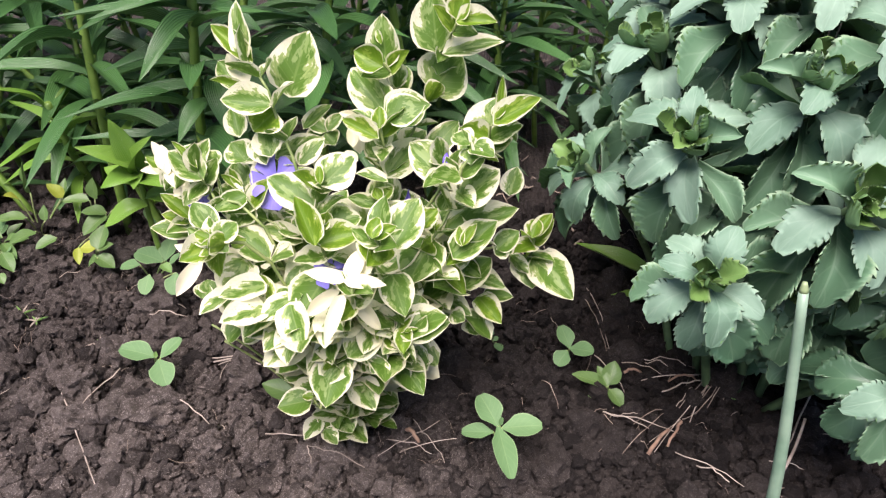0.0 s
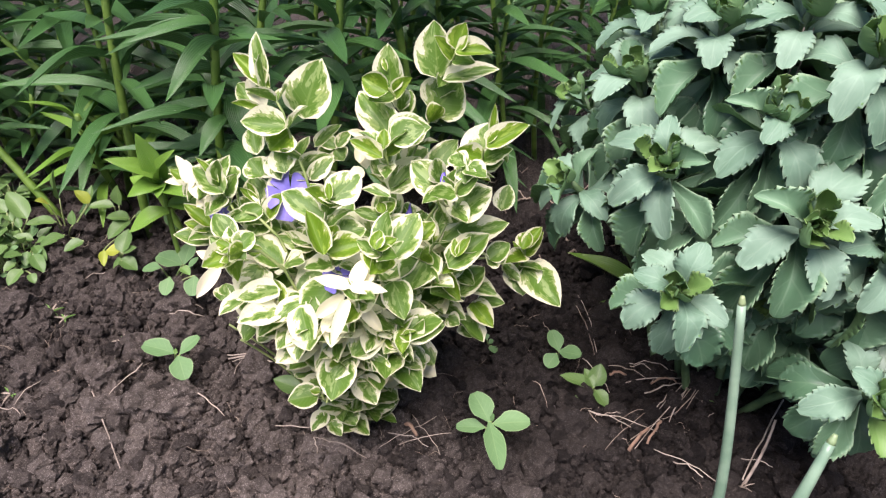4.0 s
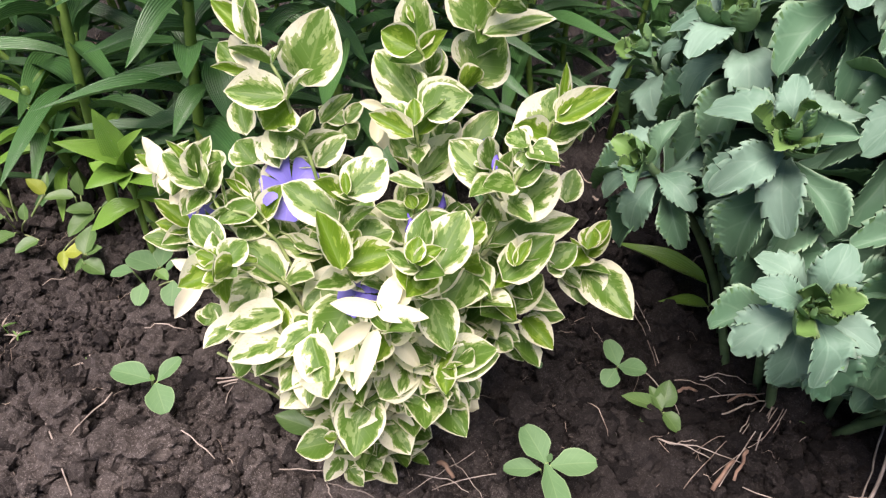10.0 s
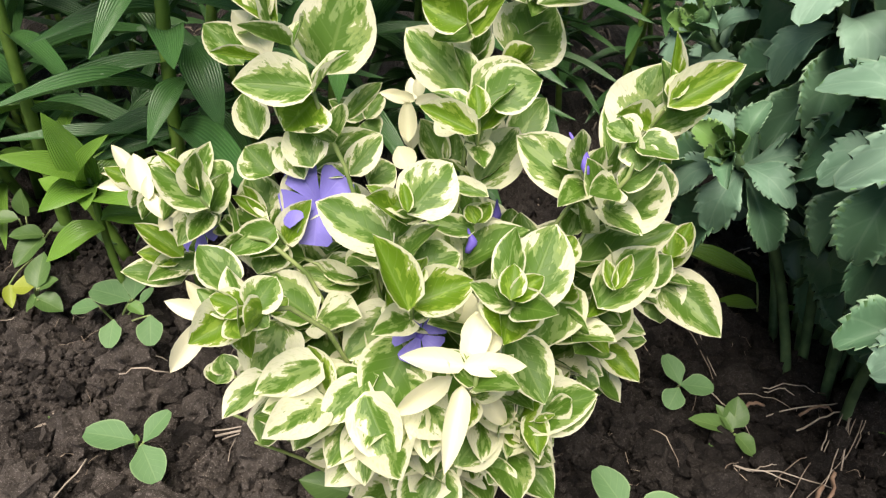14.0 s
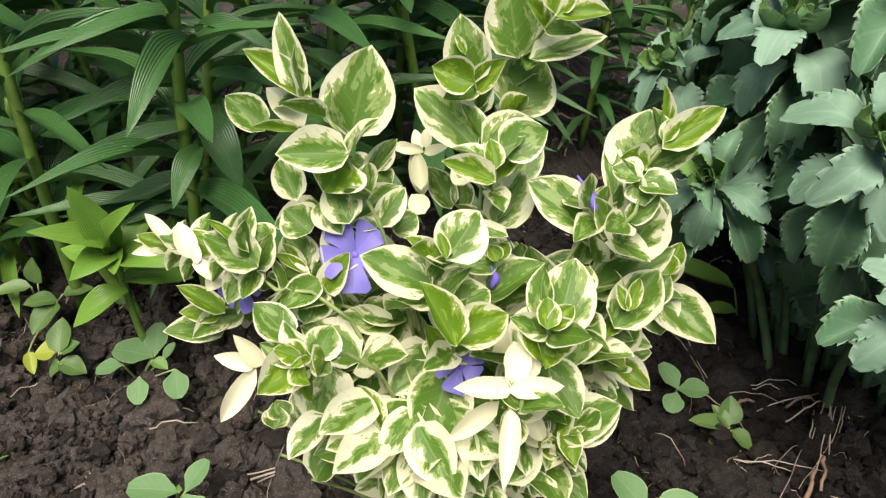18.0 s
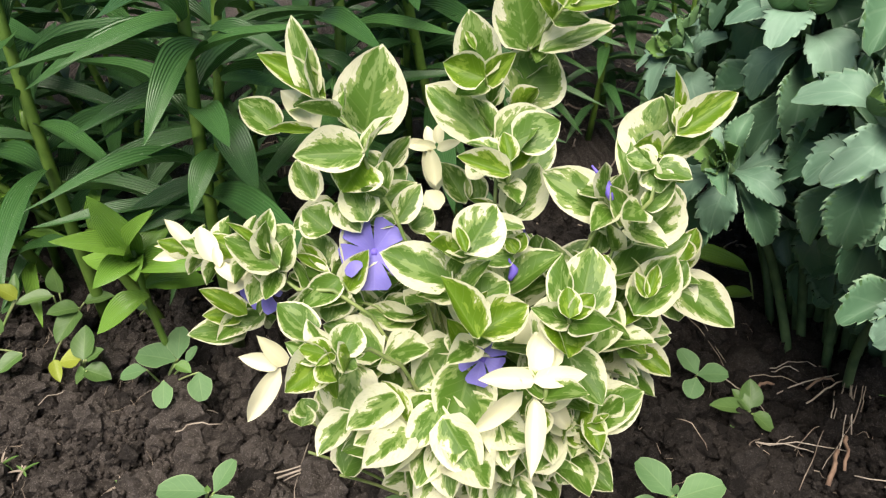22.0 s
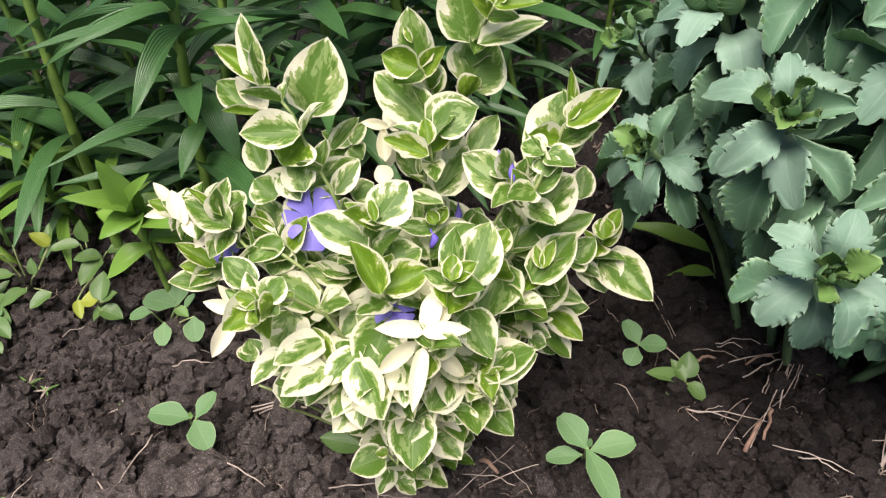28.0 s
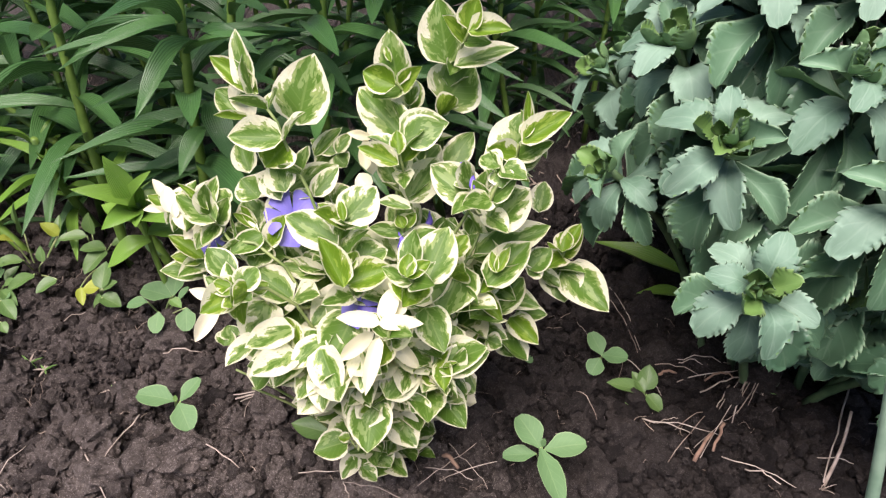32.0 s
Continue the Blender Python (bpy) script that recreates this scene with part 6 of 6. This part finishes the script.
straw((0.399, 0.538), (0.430, 0.529), 0.0008, STRAW, "thin dry straw lying on the soil", 0.002)
straw((-0.322, 0.584), (-0.232, 0.469), 0.0011, STRAW, "thin dry straw lying on the soil", 0.002)
straw((-0.266, 0.606), (-0.294, 0.533), 0.0010, STRAW, "thin dry straw lying on the soil", 0.002)
straw((-0.096, 0.540), (-0.035, 0.540), 0.0009, STRAW, "thin dry straw lying on the soil", 0.002)
straw((-0.386, 0.546), (-0.373, 0.580), 0.0008, STRAW, "thin dry straw lying on the soil", 0.002)
straw((-0.402, 0.541), (-0.373, 0.535), 0.0008, STRAW, "thin dry straw lying on the soil", 0.002)
straw((0.312, 0.619), (0.365, 0.636), 0.0013, STRAW, "thin dry straw lying on the soil", 0.002)
straw((0.245, 0.588), (0.317, 0.565), 0.0009, STRAW, "thin dry straw lying on the soil", 0.002)
straw((0.333, 0.582), (0.391, 0.675), 0.0009, STRAW, "thin dry straw lying on the soil", 0.002)
straw((0.290, 0.667), (0.357, 0.658), 0.0009, STRAW, "thin dry straw lying on the soil", 0.002)
straw((0.248, 0.795), (0.269, 0.666), 0.0007, STRAW, "thin dry straw lying on the soil", 0.002)
straw((0.472, 0.622), (0.393, 0.512), 0.0014, STRAW, "thin dry straw lying on the soil", 0.002)
straw((0.468, 0.576), (0.510, 0.572), 0.0009, STRAW, "thin dry straw lying on the soil", 0.002)
straw((0.327, 0.529), (0.351, 0.508), 0.0010, STRAW, "thin dry straw lying on the soil", 0.002)
straw((-0.054, 0.531), (-0.044, 0.510), 0.0008, STRAW, "thin dry straw lying on the soil", 0.002)
straw((0.006, 0.513), (-0.051, 0.528), 0.0007, STRAW, "thin dry straw lying on the soil", 0.002)
straw((0.026, 0.545), (0.070, 0.525), 0.0007, STRAW, "thin dry straw lying on the soil", 0.002)
straw((0.049, 0.570), (0.083, 0.512), 0.0006, STRAW, "thin dry straw lying on the soil", 0.002)
straw((-0.254, 0.704), (-0.230, 0.707), 0.0010, STRAW, "thin dry straw lying on the soil", 0.002)
straw((-0.396, 0.742), (-0.374, 0.752), 0.0008, STRAW, "thin dry straw lying on the soil", 0.002)
straw((0.304, 0.663), (0.326, 0.654), 0.0009, STRAW, "thin dry straw lying on the soil", 0.002)
straw((0.410, 0.685), (0.324, 0.597), 0.0009, STRAW, "thin dry straw lying on the soil", 0.002)
straw((0.416, 0.676), (0.343, 0.607), 0.0009, STRAW, "thin dry straw lying on the soil", 0.002)
straw((0.246, 0.588), (0.289, 0.569), 0.0009, STRAW, "thin dry straw lying on the soil", 0.002)
straw((0.287, 0.554), (0.345, 0.593), 0.0006, STRAW, "thin dry straw lying on the soil", 0.002)
straw((-0.493, 0.647), (-0.475, 0.688), 0.0009, STRAW, "thin dry straw lying on the soil", 0.002)
straw((0.323, 0.578), (0.303, 0.548), 0.0028, TWIG, "short brown chip of wood on the soil", 0.002)
straw((0.276, 0.645), (0.295, 0.645), 0.0026, TWIG, "short brown chip of wood on the soil", 0.002)
straw((0.042, 0.557), (0.056, 0.540), 0.0036, TWIG, "short brown chip of wood on the soil", 0.002)
pebble(-0.246, 0.555, 0.0045)
pebble(-0.177, 0.547, 0.0045)
pebble(0.287, 0.676, 0.0190)
pebble(0.320, 0.702, 0.0150)
pebble(0.308, 0.739, 0.0165)
pebble(0.281, 0.720, 0.0120)
pebble(0.204, 0.595, 0.0070)
sprig(-0.416, 0.688)
sprig(-0.396, 0.679)
sprig(-0.479, 0.749)
sprig(-0.306, 0.646)
sprig(0.381, 0.624)
sprig(-0.403, 0.565)
straw((0.336, 0.591), (0.410, 0.674), 0.0007, ROOT, "thin brown dry straw lying on the soil", 0.004)
straw((0.342, 0.590), (0.412, 0.669), 0.0007, ROOT, "thin brown dry straw lying on the soil", 0.004)
straw((0.257, 0.540), (0.321, 0.598), 0.0007, ROOT, "thin brown dry straw lying on the soil", 0.004)
straw((0.282, 0.539), (0.307, 0.566), 0.0032, TWIG, "brown chip of wood on the soil", 0.004)
straw((0.383, 0.799), (0.406, 0.680), 0.0007, ROOT, "thin brown dry straw lying on the soil", 0.004)
straw((0.245, 0.755), (0.264, 0.679), 0.0007, ROOT, "thin brown dry straw lying on the soil", 0.004)
straw((0.267, 0.664), (0.319, 0.643), 0.0007, ROOT, "thin brown dry straw lying on the soil", 0.004)
straw((0.183, 0.620), (0.199, 0.587), 0.0007, ROOT, "thin brown dry straw lying on the soil", 0.004)
straw((0.232, 0.582), (0.249, 0.590), 0.0007, ROOT, "thin brown dry straw lying on the soil", 0.004)
straw((0.275, 0.576), (0.315, 0.595), 0.0007, ROOT, "thin brown dry straw lying on the soil", 0.004)
straw((0.328, 0.823), (0.361, 0.844), 0.0014, ROOT, "thin brown dry straw lying on the soil", 0.004)
straw((0.358, 0.603), (0.386, 0.636), 0.0007, ROOT, "thin brown dry straw lying on the soil", 0.004)
straw((0.323, 0.635), (0.352, 0.638), 0.0019, TWIG, "brown chip of wood on the soil", 0.004)

# a mat of small weeds at the side of the bed
mat = random.Random(23)
for k in range(14):
    x, y = -0.72 + 0.15 * mat.random(), 0.74 + 0.17 * mat.random()
    ob = thing("weed", x, y, ground_z(x, y), "low weed with small oval green leaves on thin stems", "weed", "weeds in the bed")
    for j in range(8):
        a = j * 2.4 + k
        r, h = mat.uniform(0.008, 0.028), mat.uniform(0.016, 0.045)
        d = Vector((math.cos(a), math.sin(a), 0))
        q = d * r + Vector((0, 0, h))
        gleaf(ob, TW, q, q + d * mat.uniform(0.018, 0.026) + Vector((0, 0, mat.uniform(-0.002, 0.008))), mat.uniform(0.014, 0.019))

# a tall onion at the front of the bed
ONION = stem_material("onion_leaf", (0.12, 0.21, 0.135), (0.19, 0.29, 0.195), 0.4)
TIP = stem_material("onion_tip", (0.14, 0.22, 0.10), (0.21, 0.28, 0.13), 0.5)
onion = thing("onion_plant", 0.27, 0.305, ground_z(0.27, 0.305), "tall onion with smooth grey-green hollow leaves", "onion")


def onion_leaf(*points):
    """A hollow leaf from the plant's foot through points to its tip."""
    pts = [Vector((0, 0, -0.004))] + [Vector(p) - onion.location for p in points]
    fine = []
    for k in range(len(pts) - 1):
        p0, p1, p2, p3 = pts[max(k - 1, 0)], pts[k], pts[k + 1], pts[min(k + 2, len(pts) - 1)]
        for i in range(6):
            f = i / 6
            fine.append(0.5 * (2 * p1 + (p2 - p0) * f + (2 * p0 - 5 * p1 + 4 * p2 - p3) * f * f + (3 * p1 - p0 - 3 * p2 + p3) * f ** 3))
    fine.append(pts[-1])
    blade = part("leaf", tube(fine, 0.0056, 0.0024, 12), ONION, onion)
    d = (fine[-1] - fine[-2]).normalized()
    part("tip", tube([fine[-1] - d * 0.0005, fine[-1] + d * 0.002, fine[-1] + d * 0.004, fine[-1] + d * 0.0055], 0.0024, 0.0011, 12), TIP, blade, "withered yellow tip")


# a dead stalk that leans against the stonecrop
stub = thing("dry_stalk", 0.398, 0.515, ground_z(0.398, 0.515), "pale dry stalk leaning beside the stonecrop", "dry stalk")
part("stalk", tube(arc((0, 0, -0.003), (0.037, 0.050, 0.055), 0.004, 0.003), 0.0019, 0.0013, 7), STRAW, stub)
for k in range(5):
    part("fibre", tube(arc((0, 0, 0.004), (0.012 * math.cos(k * 1.3), 0.012 * math.sin(k * 1.3), 0.012), 0.003, 0.001, 4), 0.0007, 0.0003, 5), STRAW, stub)

# two dry stalks of last year in the stonecrop
for dx in (0.0, 0.006):
    part("dry_stalk", tube(arc((-0.072 + dx * 0.3, -0.085, 0.3), (-0.069 + dx * 1.3, -0.085, 0.435), 0.0, 0.003), 0.0008, 0.0006, 6), STRAW, sedum, "pale dry flower stalk")


onion_leaf((0.268, 0.325, 0.12), (0.265, 0.335, 0.227), (0.247, 0.356, 0.358))
onion_leaf((0.266, 0.285, 0.14), (0.264, 0.27, 0.278), (0.277, 0.284, 0.33))
